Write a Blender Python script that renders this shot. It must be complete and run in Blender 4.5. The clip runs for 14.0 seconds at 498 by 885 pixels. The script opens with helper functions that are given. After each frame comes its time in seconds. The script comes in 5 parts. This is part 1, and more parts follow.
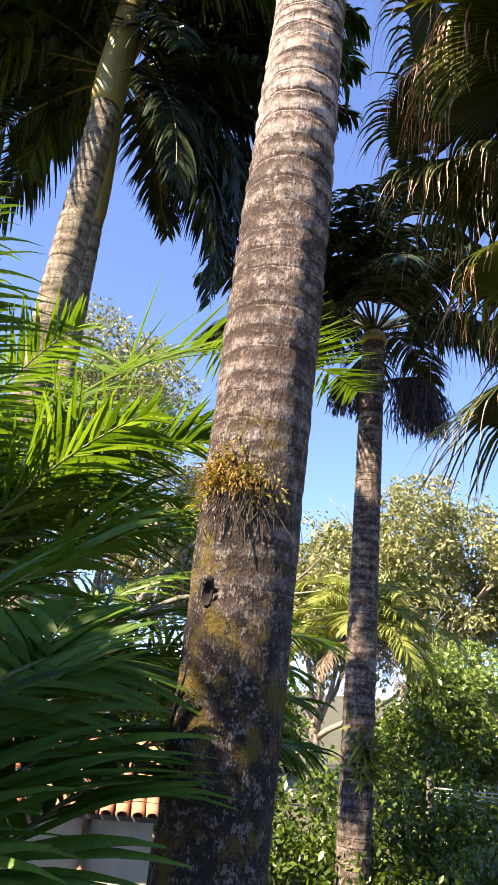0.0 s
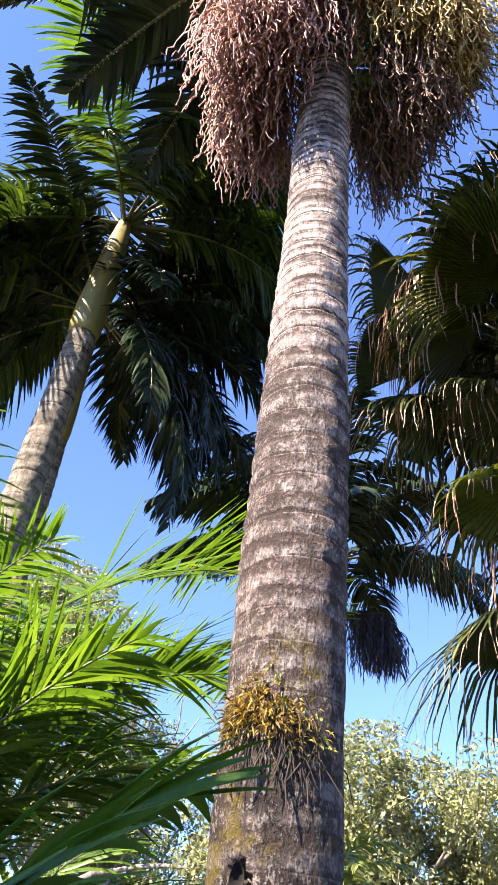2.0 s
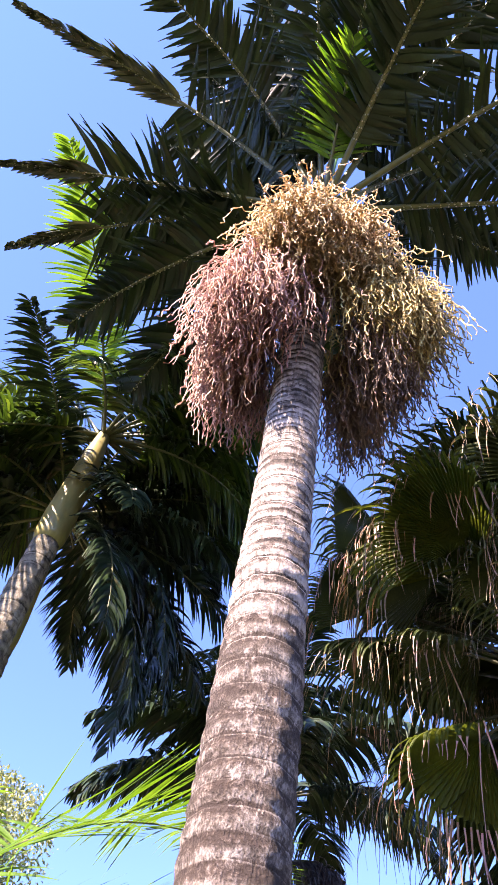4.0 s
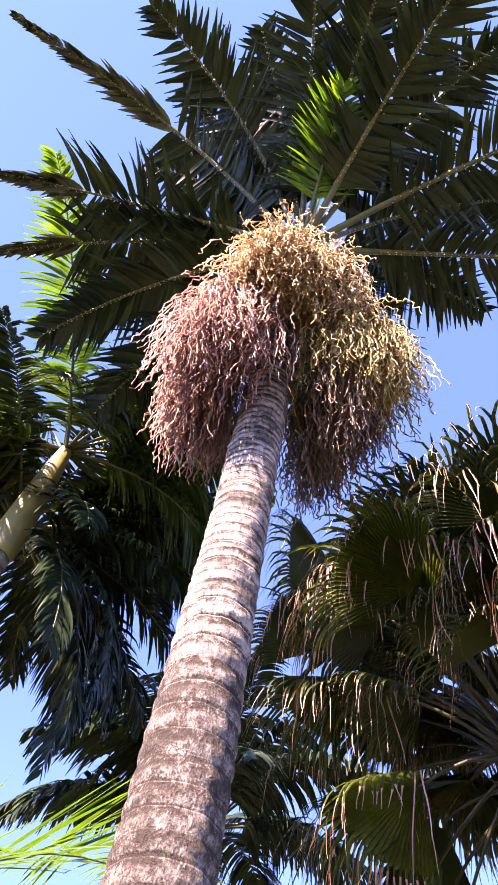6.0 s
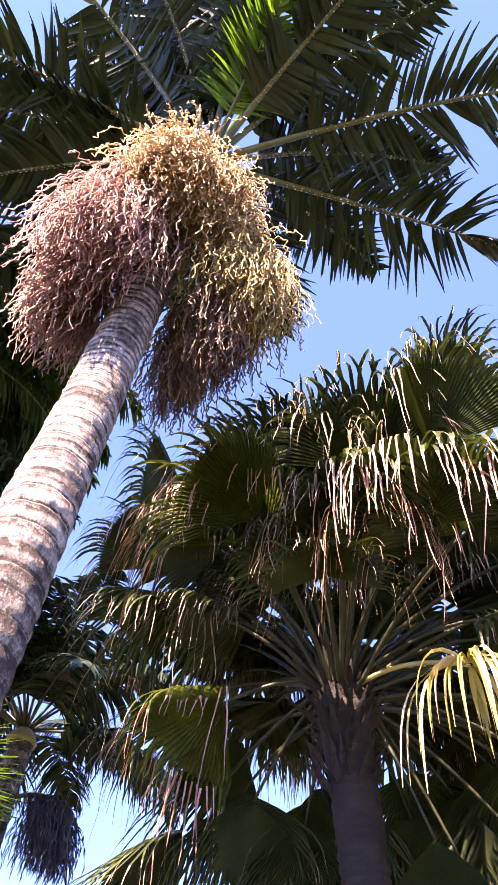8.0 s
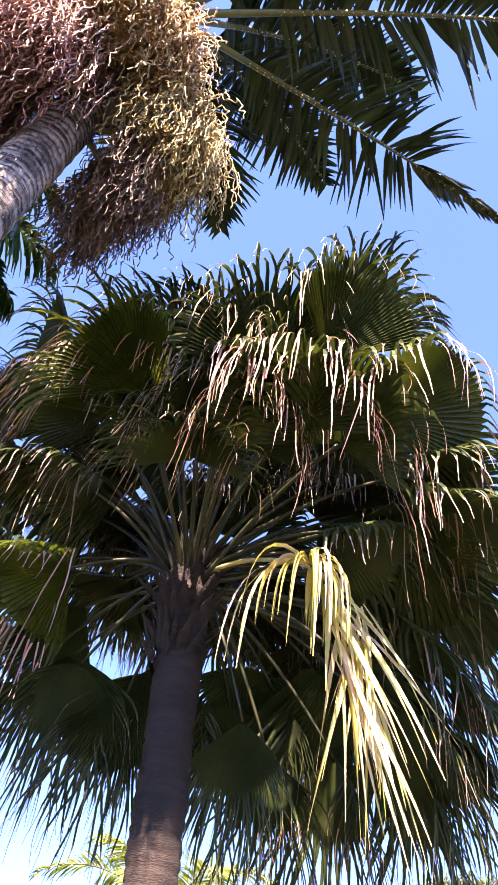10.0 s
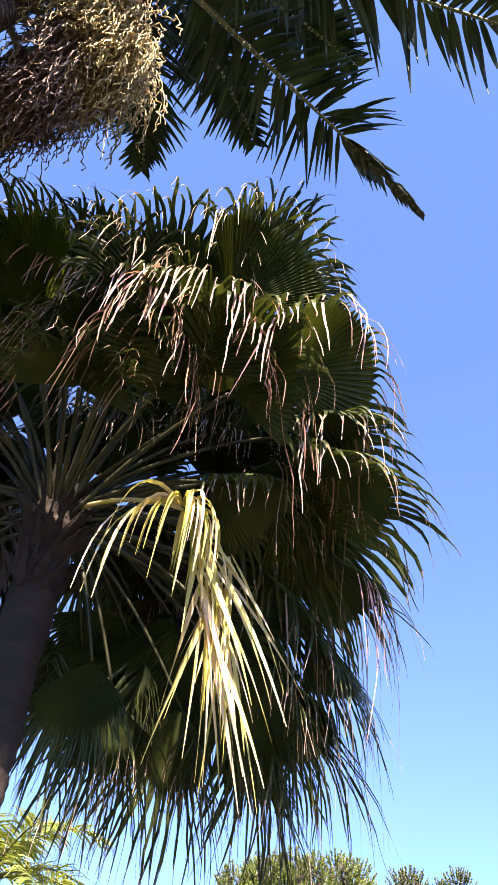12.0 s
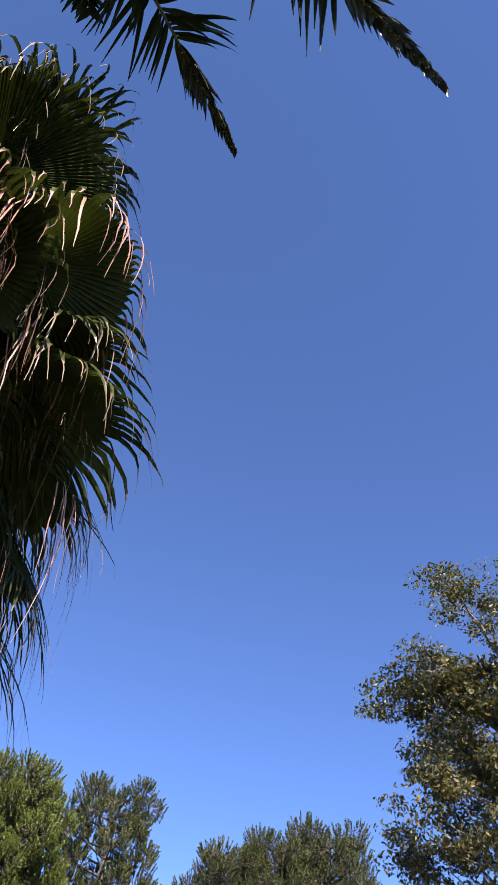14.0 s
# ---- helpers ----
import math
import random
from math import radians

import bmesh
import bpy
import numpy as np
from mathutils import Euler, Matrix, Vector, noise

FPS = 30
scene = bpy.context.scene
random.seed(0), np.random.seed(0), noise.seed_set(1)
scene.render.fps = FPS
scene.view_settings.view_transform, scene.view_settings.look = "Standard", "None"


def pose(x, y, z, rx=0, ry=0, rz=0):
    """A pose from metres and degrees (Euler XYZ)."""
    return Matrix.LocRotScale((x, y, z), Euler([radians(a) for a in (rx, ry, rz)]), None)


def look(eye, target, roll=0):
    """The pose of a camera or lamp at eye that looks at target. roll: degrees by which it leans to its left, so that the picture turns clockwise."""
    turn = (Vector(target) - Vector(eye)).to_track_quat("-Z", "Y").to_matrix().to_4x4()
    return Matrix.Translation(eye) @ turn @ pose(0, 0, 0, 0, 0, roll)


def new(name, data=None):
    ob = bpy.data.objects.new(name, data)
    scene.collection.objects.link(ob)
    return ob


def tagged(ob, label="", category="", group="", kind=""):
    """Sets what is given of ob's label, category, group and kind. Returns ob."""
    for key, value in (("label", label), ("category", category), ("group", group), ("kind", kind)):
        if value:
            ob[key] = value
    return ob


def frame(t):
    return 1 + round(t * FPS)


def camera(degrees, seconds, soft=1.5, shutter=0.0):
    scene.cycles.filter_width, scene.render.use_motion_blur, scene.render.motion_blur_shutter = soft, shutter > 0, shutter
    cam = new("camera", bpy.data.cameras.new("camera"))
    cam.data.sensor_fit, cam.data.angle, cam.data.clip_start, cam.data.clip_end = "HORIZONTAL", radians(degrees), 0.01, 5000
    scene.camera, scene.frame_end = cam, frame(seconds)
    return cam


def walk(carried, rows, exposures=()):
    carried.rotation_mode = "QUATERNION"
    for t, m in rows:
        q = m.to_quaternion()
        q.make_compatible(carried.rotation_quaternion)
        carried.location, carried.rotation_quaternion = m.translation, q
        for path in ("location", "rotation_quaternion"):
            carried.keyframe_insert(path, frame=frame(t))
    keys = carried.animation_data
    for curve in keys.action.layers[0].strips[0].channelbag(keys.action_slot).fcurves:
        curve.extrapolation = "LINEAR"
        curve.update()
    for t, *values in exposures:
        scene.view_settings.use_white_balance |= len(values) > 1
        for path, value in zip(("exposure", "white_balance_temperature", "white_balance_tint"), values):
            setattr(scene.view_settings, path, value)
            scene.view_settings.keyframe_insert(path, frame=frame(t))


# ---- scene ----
cam = camera(39.0, 14.0)
PATH = [
    (0, (0.135, 0.39, 1.35), (0.375, 2.268, 1.993), 5.6),
    (0.5, (0.223, 0.459, 1.341), (0.384, 2.323, 2.048), 6.4),
    (1, (0.127, 0.621, 1.347), (0.41, 2.362, 2.29), 4.1),
    (1.5, (-0.085, 0.827, 1.384), (0.3, 2.476, 2.45), 3.4),
    (2, (-0.188, 0.825, 1.402), (0.131, 2.367, 2.634), 5.0),
    (2.5, (-0.161, 0.791, 1.443), (0.157, 2.216, 2.81), 6.9),
    (3, (-0.191, 0.694, 1.457), (0.118, 2.023, 2.919), 6.6),
    (3.5, (-0.243, 0.631, 1.523), (0.023, 1.865, 3.075), 8.2),
    (4, (-0.299, 0.525, 1.568), (-0.031, 1.671, 3.185), 9.0),
    (4.2, (-0.322, 0.503, 1.581), (-0.032, 1.622, 3.213), 9.0),
    (6.3, (-0.276, 0.422, 1.637), (0.062, 1.49, 3.294), 9.9),
    (6.5, (-0.263, 0.424, 1.634), (0.093, 1.495, 3.286), 8.8),
    (7, (-0.235, 0.402, 1.633), (0.178, 1.481, 3.266), 8.4),
    (7.5, (-0.157, 0.425, 1.631), (0.39, 1.464, 3.25), 6.4),
    (8, (-0.015, 0.438, 1.603), (0.671, 1.456, 3.182), 6.4),
    (8.2, (0.037, 0.455, 1.598), (0.759, 1.479, 3.158), 7.4),
    (10.3, (0.525, 0.411, 1.465), (1.505, 1.363, 2.925), 11.0),
    (10.5, (0.567, 0.415, 1.46), (1.562, 1.342, 2.926), 11.3),
    (11, (0.624, 0.445, 1.425), (1.687, 1.292, 2.893), 10.6),
    (11.5, (0.682, 0.533, 1.386), (1.796, 1.309, 2.856), 9.6),
    (12, (0.736, 0.523, 1.381), (1.886, 1.26, 2.842), 9.0),
    (12.5, (0.75, 0.403, 1.411), (1.911, 1.161, 2.853), 9.7),
    (13, (0.823, 0.262, 1.442), (2.076, 0.866, 2.879), 8.3),
    (13.5, (0.902, 0.133, 1.446), (2.267, 0.52, 2.856), 7.1),
    (14, (0.972, 0.021, 1.423), (2.414, 0.24, 2.792), 6.1),
]
EXPOSURES = [(0, 2.15, 8400, 17), (1.5, 2.25, 7300, 18), (3, 2.5, 7000, 23), (4.2, 2.7, 7200, 29), (6.3, 2.85, 7500, 37), (8, 3.05, 7500, 36), (10.3, 2.9, 7200, 29), (11, 2.7, 7100, 26), (12.5, 2.24, 7350, 19), (13.2, 1.74, 7350, 17), (14, 1.15, 6900, 14)]
walk(cam, [(t, look(eye, target, roll)) for t, eye, target, roll in PATH], EXPOSURES)

# ---- daylight: clear sky and one sun, high, from the left and behind ----
SUN_TO = Vector((-0.64, -0.35, 0.69)).normalized()
world = bpy.data.worlds.new("world")
scene.world = world
world.use_nodes = True
wn = world.node_tree.nodes
sky = wn.new("ShaderNodeTexSky")
sky.sky_type = "NISHITA"
sky.sun_disc = False
sky.sun_elevation = math.asin(SUN_TO.z)
sky.sun_rotation = math.atan2(SUN_TO.x, SUN_TO.y)
sky.air_density = 0.5
sky.altitude = 1500.0
sky.dust_density = 0.0
sky.ozone_density = 8.0
wn["Background"].inputs["Strength"].default_value = 0.15
soft_sky = wn.new("ShaderNodeGamma")
soft_sky.inputs["Gamma"].default_value = 0.75
sky_tint = wn.new("ShaderNodeMix")
sky_tint.data_type, sky_tint.blend_type = "RGBA", "MULTIPLY"
sky_tint.inputs[0].default_value = 1.0
sky_tint.inputs[7].default_value = (0.86, 1.05, 1.44, 1)
world.node_tree.links.new(sky.outputs["Color"], soft_sky.inputs["Color"])
world.node_tree.links.new(soft_sky.outputs["Color"], sky_tint.inputs[6])
world.node_tree.links.new(sky_tint.outputs[2], wn["Background"].inputs["Color"])
sun = new("sun", bpy.data.lights.new("sun", "SUN"))
sun.data.energy = 4.9
sun.data.angle = radians(0.55)
sun.data.color = (1.0, 0.925, 0.8)
sun.matrix_world = look(SUN_TO * 60, (0, 0, 0))

# ---- materials ----
def node_material(name):
    m = bpy.data.materials.new(name)
    m.use_nodes = True
    nt = m.node_tree
    return m, nt, nt.nodes["Principled BSDF"]


def ramp_node(nt, stops):
    r = nt.nodes.new("ShaderNodeValToRGB")
    els = r.color_ramp.elements
    while len(els) < len(stops):
        els.new(0.5)
    for e, (p, c) in zip(els, stops):
        e.position, e.color = p, (*c, 1)
    return r


def noise_node(nt, vec, scale, detail=4.0, rough=0.55, stretch=None):
    n = nt.nodes.new("ShaderNodeTexNoise")
    n.inputs["Scale"].default_value = scale
    n.inputs["Detail"].default_value = detail
    n.inputs["Roughness"].default_value = rough
    if stretch:
        mp = nt.nodes.new("ShaderNodeMapping")
        mp.inputs["Scale"].default_value = stretch
        nt.links.new(vec, mp.inputs["Vector"])
        vec = mp.outputs["Vector"]
    nt.links.new(vec, n.inputs["Vector"])
    return n


def mix_color(nt, fac, a, b, blend="MIX"):
    mx = nt.nodes.new("ShaderNodeMix")
    mx.data_type, mx.blend_type = "RGBA", blend
    if isinstance(fac, (int, float)):
        mx.inputs[0].default_value = fac
    else:
        nt.links.new(fac, mx.inputs[0])
    for sock, v in ((mx.inputs[6], a), (mx.inputs[7], b)):
        if isinstance(v, tuple):
            sock.default_value = (*v, 1)
        else:
            nt.links.new(v, sock)
    return mx.outputs[2]


def bump_node(nt, height, strength, distance, bsdf):
    b = nt.nodes.new("ShaderNodeBump")
    b.inputs["Strength"].default_value = strength
    b.inputs["Distance"].default_value = distance
    nt.links.new(height, b.inputs["Height"])
    nt.links.new(b.outputs["Normal"], bsdf.inputs["Normal"])


def leaf_material(name, dark, mid, light, rough=0.4, through_light=0.35, dead=None, per="Random Per Island", shine=0.5):
    """Leaf: colour varies from leaf to leaf and along it, and sunlight shines through."""
    m, nt, b = node_material(name)
    tc = nt.nodes.new("ShaderNodeTexCoord")
    geo = nt.nodes.new("ShaderNodeNewGeometry")
    n = noise_node(nt, tc.outputs["Object"], 3.0)
    add = nt.nodes.new("ShaderNodeMath")
    add.operation = "MULTIPLY_ADD"
    nt.links.new(geo.outputs[per], add.inputs[0])
    add.inputs[1].default_value = 0.55
    sub = nt.nodes.new("ShaderNodeMath")
    sub.operation = "MULTIPLY_ADD"
    nt.links.new(n.outputs["Fac"], sub.inputs[0])
    sub.inputs[1].default_value = 0.9
    sub.inputs[2].default_value = -0.22
    nt.links.new(sub.outputs[0], add.inputs[2])
    stops = [(0.1, dark), (0.5, mid), (0.9, light)]
    if dead:
        stops.append((0.985, dead))
    r = ramp_node(nt, stops)
    nt.links.new(add.outputs[0], r.inputs["Fac"])
    fine = noise_node(nt, tc.outputs["Object"], 60.0, 2.0, stretch=(1, 1, 0.2))
    col = mix_color(nt, 0.35, r.outputs["Color"], fine.outputs["Fac"], "OVERLAY")
    nt.links.new(col, b.inputs["Base Color"])
    b.inputs["Roughness"].default_value = rough
    b.inputs["Specular IOR Level"].default_value = shine
    tr = nt.nodes.new("ShaderNodeBsdfTranslucent")
    warm = mix_color(nt, 1.0, col, (1.0, 1.0, 0.45), "MULTIPLY")
    nt.links.new(warm, tr.inputs["Color"])
    ms = nt.nodes.new("ShaderNodeMixShader")
    ms.inputs[0].default_value = through_light
    nt.links.new(b.outputs[0], ms.inputs[1])
    nt.links.new(tr.outputs[0], ms.inputs[2])
    nt.links.new(ms.outputs[0], nt.nodes["Material Output"].inputs["Surface"])
    return m


def plain_material(name, a, c, rough=0.7, scale=6.0, stretch=None, bump=0.0, bump_scale=60.0, metallic=0.0):
    """Two colours mixed by noise, with a fine relief."""
    m, nt, b = node_material(name)
    tc = nt.nodes.new("ShaderNodeTexCoord")
    n = noise_node(nt, tc.outputs["Object"], scale, 6.0, 0.6, stretch)
    r = ramp_node(nt, [(0.32, a), (0.68, c)])
    nt.links.new(n.outputs["Fac"], r.inputs["Fac"])
    nt.links.new(r.outputs["Color"], b.inputs["Base Color"])
    b.inputs["Roughness"].default_value = rough
    b.inputs["Metallic"].default_value = metallic
    if bump:
        f = noise_node(nt, tc.outputs["Object"], bump_scale, 5.0, 0.6, stretch)
        bump_node(nt, f.outputs["Fac"], bump, 0.02, b)
    return m


def math_node(nt, op, a, c=None, d=None):
    m = nt.nodes.new("ShaderNodeMath")
    m.operation = op
    for sock, v in zip(m.inputs, (a, c, d)):
        if v is None:
            continue
        if isinstance(v, (int, float)):
            sock.default_value = v
        else:
            nt.links.new(v, sock)
    return m.outputs[0]


def bark_material(name, dark, mid, pale, mossy=None, moss_top=2.6, fine_scale=38.0, ring_pale=0.75):
    """Ringed palm bark: a dark scar and a pale band at every ring, lichen spots, vertical fissures, moss and algae low
    down, where near-black blotches also paint shade.
    """
    m, nt, b = node_material(name)
    tc = nt.nodes.new("ShaderNodeTexCoord")
    obj = tc.outputs["Object"]
    att = nt.nodes.new("ShaderNodeAttribute")
    att.attribute_name = "ring"
    coarse = noise_node(nt, obj, 20.0, 6.0, 0.7).outputs["Fac"]
    grain = noise_node(nt, obj, 105.0, 4.0, 0.65, stretch=(1, 1, 0.6)).outputs["Fac"]
    spots = math_node(nt, "MULTIPLY_ADD", coarse, 0.6, math_node(nt, "MULTIPLY", grain, 0.4))
    patches = noise_node(nt, obj, 4.0, 4.0, 0.6, stretch=(1, 1, 2.2)).outputs["Fac"]
    big = noise_node(nt, obj, 1.6, 3.0, 0.5).outputs["Fac"]
    fiss = noise_node(nt, obj, 1.0, 4.0, 0.6, stretch=(fine_scale, fine_scale, fine_scale * 0.2)).outputs["Fac"]
    base = ramp_node(nt, [(0.43, dark), (0.5, mid), (0.58, tuple(0.4 * p + 0.6 * q for p, q in zip(mid, pale)))])
    nt.links.new(math_node(nt, "MULTIPLY_ADD", spots, 0.7, math_node(nt, "MULTIPLY", patches, 0.3)), base.inputs["Fac"])
    # ring 0..1 from one scar to the next, disturbed by noise
    ring = math_node(nt, "ADD", att.outputs["Fac"], math_node(nt, "MULTIPLY_ADD", spots, 0.5, -0.25))
    band = ramp_node(nt, [(0.02, (0, 0, 0)), (0.14, (1, 1, 1)), (0.42, (0.8, 0.8, 0.8)), (0.66, (0, 0, 0))])
    nt.links.new(ring, band.inputs["Fac"])
    patchy = ramp_node(nt, [(0.38, (0.2, 0.2, 0.2)), (0.56, (1, 1, 1))])
    nt.links.new(patches, patchy.inputs["Fac"])
    amount = math_node(nt, "MULTIPLY", mix_color(nt, 1.0, band.outputs["Color"], patchy.outputs["Color"], "MULTIPLY"), ring_pale)
    col = mix_color(nt, amount, base.outputs["Color"], pale)
    scar = ramp_node(nt, [(0.0, (0.3, 0.26, 0.24)), (0.07, (0.3, 0.26, 0.24)), (0.15, (1, 1, 1)), (0.9, (1, 1, 1)), (1.0, (0.45, 0.4, 0.38))])
    nt.links.new(ring, scar.inputs["Fac"])
    col = mix_color(nt, 0.75, col, scar.outputs["Color"], "MULTIPLY")
    fr = ramp_node(nt, [(0.36, (0.38, 0.34, 0.32)), (0.5, (1, 1, 1))])
    nt.links.new(fiss, fr.inputs["Fac"])
    col = mix_color(nt, 0.75, col, fr.outputs["Color"], "MULTIPLY")
    if mossy:
        sep = nt.nodes.new("ShaderNodeSeparateXYZ")
        nt.links.new(obj, sep.inputs[0])
        edge = math_node(nt, "SUBTRACT", math_node(nt, "MULTIPLY_ADD", big, 3.0, moss_top - 1.5), sep.outputs["Z"])
        gate = ramp_node(nt, [(0.0, (0, 0, 0)), (0.3, (1, 1, 1))])
        nt.links.new(edge, gate.inputs["Fac"])
        grime = ramp_node(nt, [(0.0, (0, 0, 0)), (0.8, (1, 1, 1))])
        nt.links.new(math_node(nt, "ADD", edge, 1.7), grime.inputs["Fac"])
        speck = ramp_node(nt, [(0.43, (0.9, 0.9, 0.9)), (0.58, (0.3, 0.3, 0.3))])
        nt.links.new(spots, speck.inputs["Fac"])
        col = mix_color(nt, mix_color(nt, 1.0, grime.outputs["Color"], speck.outputs["Color"], "MULTIPLY"), col, (0.05, 0.034, 0.028))
        # near-black blotches low down: algae, and shade put into the colour
        blotch = ramp_node(nt, [(0.4, (0.2, 0.2, 0.2)), (0.54, (0.95, 0.95, 0.95))])
        nt.links.new(math_node(nt, "MULTIPLY_ADD", sep.outputs["Z"], -0.13, math_node(nt, "ADD", noise_node(nt, obj, 5.0, 6.0, 0.65).outputs["Fac"], 0.2)), blotch.inputs["Fac"])
        dk = mix_color(nt, mix_color(nt, 1.0, gate.outputs["Color"], blotch.outputs["Color"], "MULTIPLY"), col, (0.016, 0.012, 0.01))
        lit = ramp_node(nt, [(0.53, (0, 0, 0)), (0.57, (0.6, 0.6, 0.6))])
        nt.links.new(spots, lit.inputs["Fac"])
        dk = mix_color(nt, mix_color(nt, 1.0, lit.outputs["Color"], gate.outputs["Color"], "MULTIPLY"), dk, (0.26, 0.23, 0.2))
        sm = ramp_node(nt, [(0.52, (0, 0, 0)), (0.61, (0.9, 0.9, 0.9))])
        nt.links.new(noise_node(nt, obj, 4.4, 8.0, 0.75).outputs["Fac"], sm.inputs["Fac"])
        col = mix_color(nt, mix_color(nt, 1.0, sm.outputs["Color"], gate.outputs["Color"], "MULTIPLY"), dk, mossy)
    nt.links.new(col, b.inputs["Base Color"])
    b.inputs["Roughness"].default_value = 0.8
    b.inputs["Specular IOR Level"].default_value = 0.25
    bump_node(nt, math_node(nt, "ADD", fiss, math_node(nt, "MULTIPLY", spots, 1.6)), 1.0, 0.03, b)
    return m


M_BARK = bark_material("ringed_bark", (0.02, 0.014, 0.012), (0.095, 0.066, 0.055), (0.58, 0.5, 0.46), (0.1, 0.075, 0.012), 2.55, ring_pale=0.95)
M_BARK_SMOOTH = bark_material("smooth_ringed_bark", (0.07, 0.06, 0.045), (0.17, 0.145, 0.11), (0.4, 0.35, 0.27), None, 0, 24.0)
M_BARK_FAR = bark_material("spotted_bark", (0.022, 0.015, 0.012), (0.075, 0.052, 0.042), (0.42, 0.37, 0.32), (0.1, 0.1, 0.03), -2.5, 16.0, 0.3)
M_BARK_FAN = plain_material("fibrous_bark", (0.012, 0.007, 0.005), (0.04, 0.023, 0.016), 0.85, 5.0, (1, 1, 4), 0.8, 30.0)
M_SHAFT = plain_material("green_yellow_crownshaft", (0.14, 0.125, 0.04), (0.36, 0.3, 0.11), 0.4, 3.0, (1, 1, 0.35))
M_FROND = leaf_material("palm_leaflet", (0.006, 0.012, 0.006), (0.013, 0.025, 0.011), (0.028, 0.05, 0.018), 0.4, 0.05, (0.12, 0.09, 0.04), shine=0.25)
# lighter copy of palm_leaflet, with the sunlight put into its colour
M_FROND_SUNLIT = leaf_material("sunlit_palm_leaflet", (0.014, 0.03, 0.008), (0.04, 0.078, 0.015), (0.12, 0.18, 0.03), 0.38, 0.3, shine=0.35)
M_FROND_BRIGHT = leaf_material("young_palm_leaflet", (0.024, 0.058, 0.009), (0.078, 0.16, 0.018), (0.2, 0.32, 0.045), 0.34, 0.5)
M_FROND_YOUNG = leaf_material("fresh_palm_leaflet", (0.03, 0.08, 0.008), (0.08, 0.19, 0.015), (0.2, 0.34, 0.04), 0.36, 0.5)
# darker copy of young_palm_leaflet: shade on the near palm is in the colour
M_FROND_SHADED = leaf_material("shaded_young_leaflet", (0.018, 0.055, 0.008), (0.045, 0.115, 0.013), (0.11, 0.21, 0.028), 0.48, 0.36, shine=0.25)
# yellowish leaflets, lightened so that the colour itself carries sunlight
M_FEATHER_SUNLIT = leaf_material("sunlit_feather_leaflet", (0.1, 0.14, 0.03), (0.22, 0.27, 0.06), (0.42, 0.42, 0.14), 0.4, 0.4, (0.4, 0.3, 0.13))
M_FAN = leaf_material("fan_leaf", (0.019, 0.027, 0.01), (0.042, 0.056, 0.018), (0.088, 0.106, 0.03), 0.45, 0.22, shine=0.3)
# fan_leaf again, brighter: sun on the blade is painted in
M_FAN_SUNLIT = leaf_material("sunlit_fan_leaf", (0.03, 0.045, 0.01), (0.07, 0.09, 0.018), (0.16, 0.17, 0.03), 0.5, 0.5, shine=0.25)
M_FAN_DRY = leaf_material("yellowing_fan_leaf", (0.33, 0.31, 0.03), (0.62, 0.52, 0.17), (0.82, 0.6, 0.55), 0.4, 0.3)
M_FAN_TIP = leaf_material("dried_fan_tip", (0.04, 0.04, 0.016), (0.2, 0.14, 0.08), (0.62, 0.4, 0.36), 0.45, 0.2)
M_FAN_STRIP = leaf_material("dried_fan_strip", (0.13, 0.12, 0.03), (0.48, 0.25, 0.19), (0.74, 0.4, 0.4), 0.45, 0.2)
M_RACHIS = plain_material("green_leaf_stalk", (0.06, 0.07, 0.025), (0.12, 0.12, 0.05), 0.45, 5.0, (1, 1, 0.3))
M_PETIOLE = plain_material("dark_leaf_stalk", (0.018, 0.022, 0.008), (0.05, 0.047, 0.018), 0.5, 5.0, (1, 1, 0.3))
M_HOLLOW_SHADE = plain_material("painted_hollow_shade", (0.003, 0.0025, 0.002), (0.008, 0.006, 0.005), 0.95, 20.0)
M_RACHIS_GREY = plain_material("dusty_leaf_stalk", (0.16, 0.16, 0.11), (0.3, 0.28, 0.2), 0.6, 9.0)
M_BUD_CREAM = leaf_material("cream_flower_strand", (0.3, 0.17, 0.07), (0.5, 0.33, 0.15), (0.72, 0.54, 0.3), 0.6, 0.12)
M_BUD_PINK = leaf_material("mauve_flower_strand", (0.24, 0.11, 0.09), (0.4, 0.2, 0.165), (0.6, 0.38, 0.26), 0.6, 0.12)
M_BUD_OLIVE = leaf_material("olive_flower_strand", (0.22, 0.14, 0.05), (0.42, 0.3, 0.1), (0.62, 0.48, 0.2), 0.6, 0.12)
M_BUD_BROWN = leaf_material("brown_flower_strand", (0.1, 0.055, 0.04), (0.2, 0.12, 0.085), (0.33, 0.22, 0.15), 0.7, 0.1)
M_FRUIT_DARK = leaf_material("dark_fruit_strand", (0.02, 0.02, 0.025), (0.05, 0.04, 0.045), (0.12, 0.08, 0.07), 0.5, 0.05)
M_SPATHE = plain_material("dry_spathe", (0.5, 0.33, 0.12), (0.72, 0.56, 0.28), 0.6, 8.0)
M_FERN = leaf_material("golden_fern", (0.05, 0.028, 0.008), (0.2, 0.12, 0.02), (0.48, 0.33, 0.05), 0.55, 0.3)
M_FERN_GREEN = leaf_material("green_epiphyte", (0.06, 0.1, 0.015), (0.15, 0.2, 0.03), (0.3, 0.33, 0.06), 0.5, 0.3)
M_ROOTS = plain_material("dark_roots", (0.012, 0.009, 0.007), (0.04, 0.03, 0.02), 0.9, 12.0)
M_TREE_FAR = leaf_material("grey_green_foliage", (0.09, 0.11, 0.04), (0.21, 0.23, 0.1), (0.38, 0.38, 0.19), 0.5, 0.3)
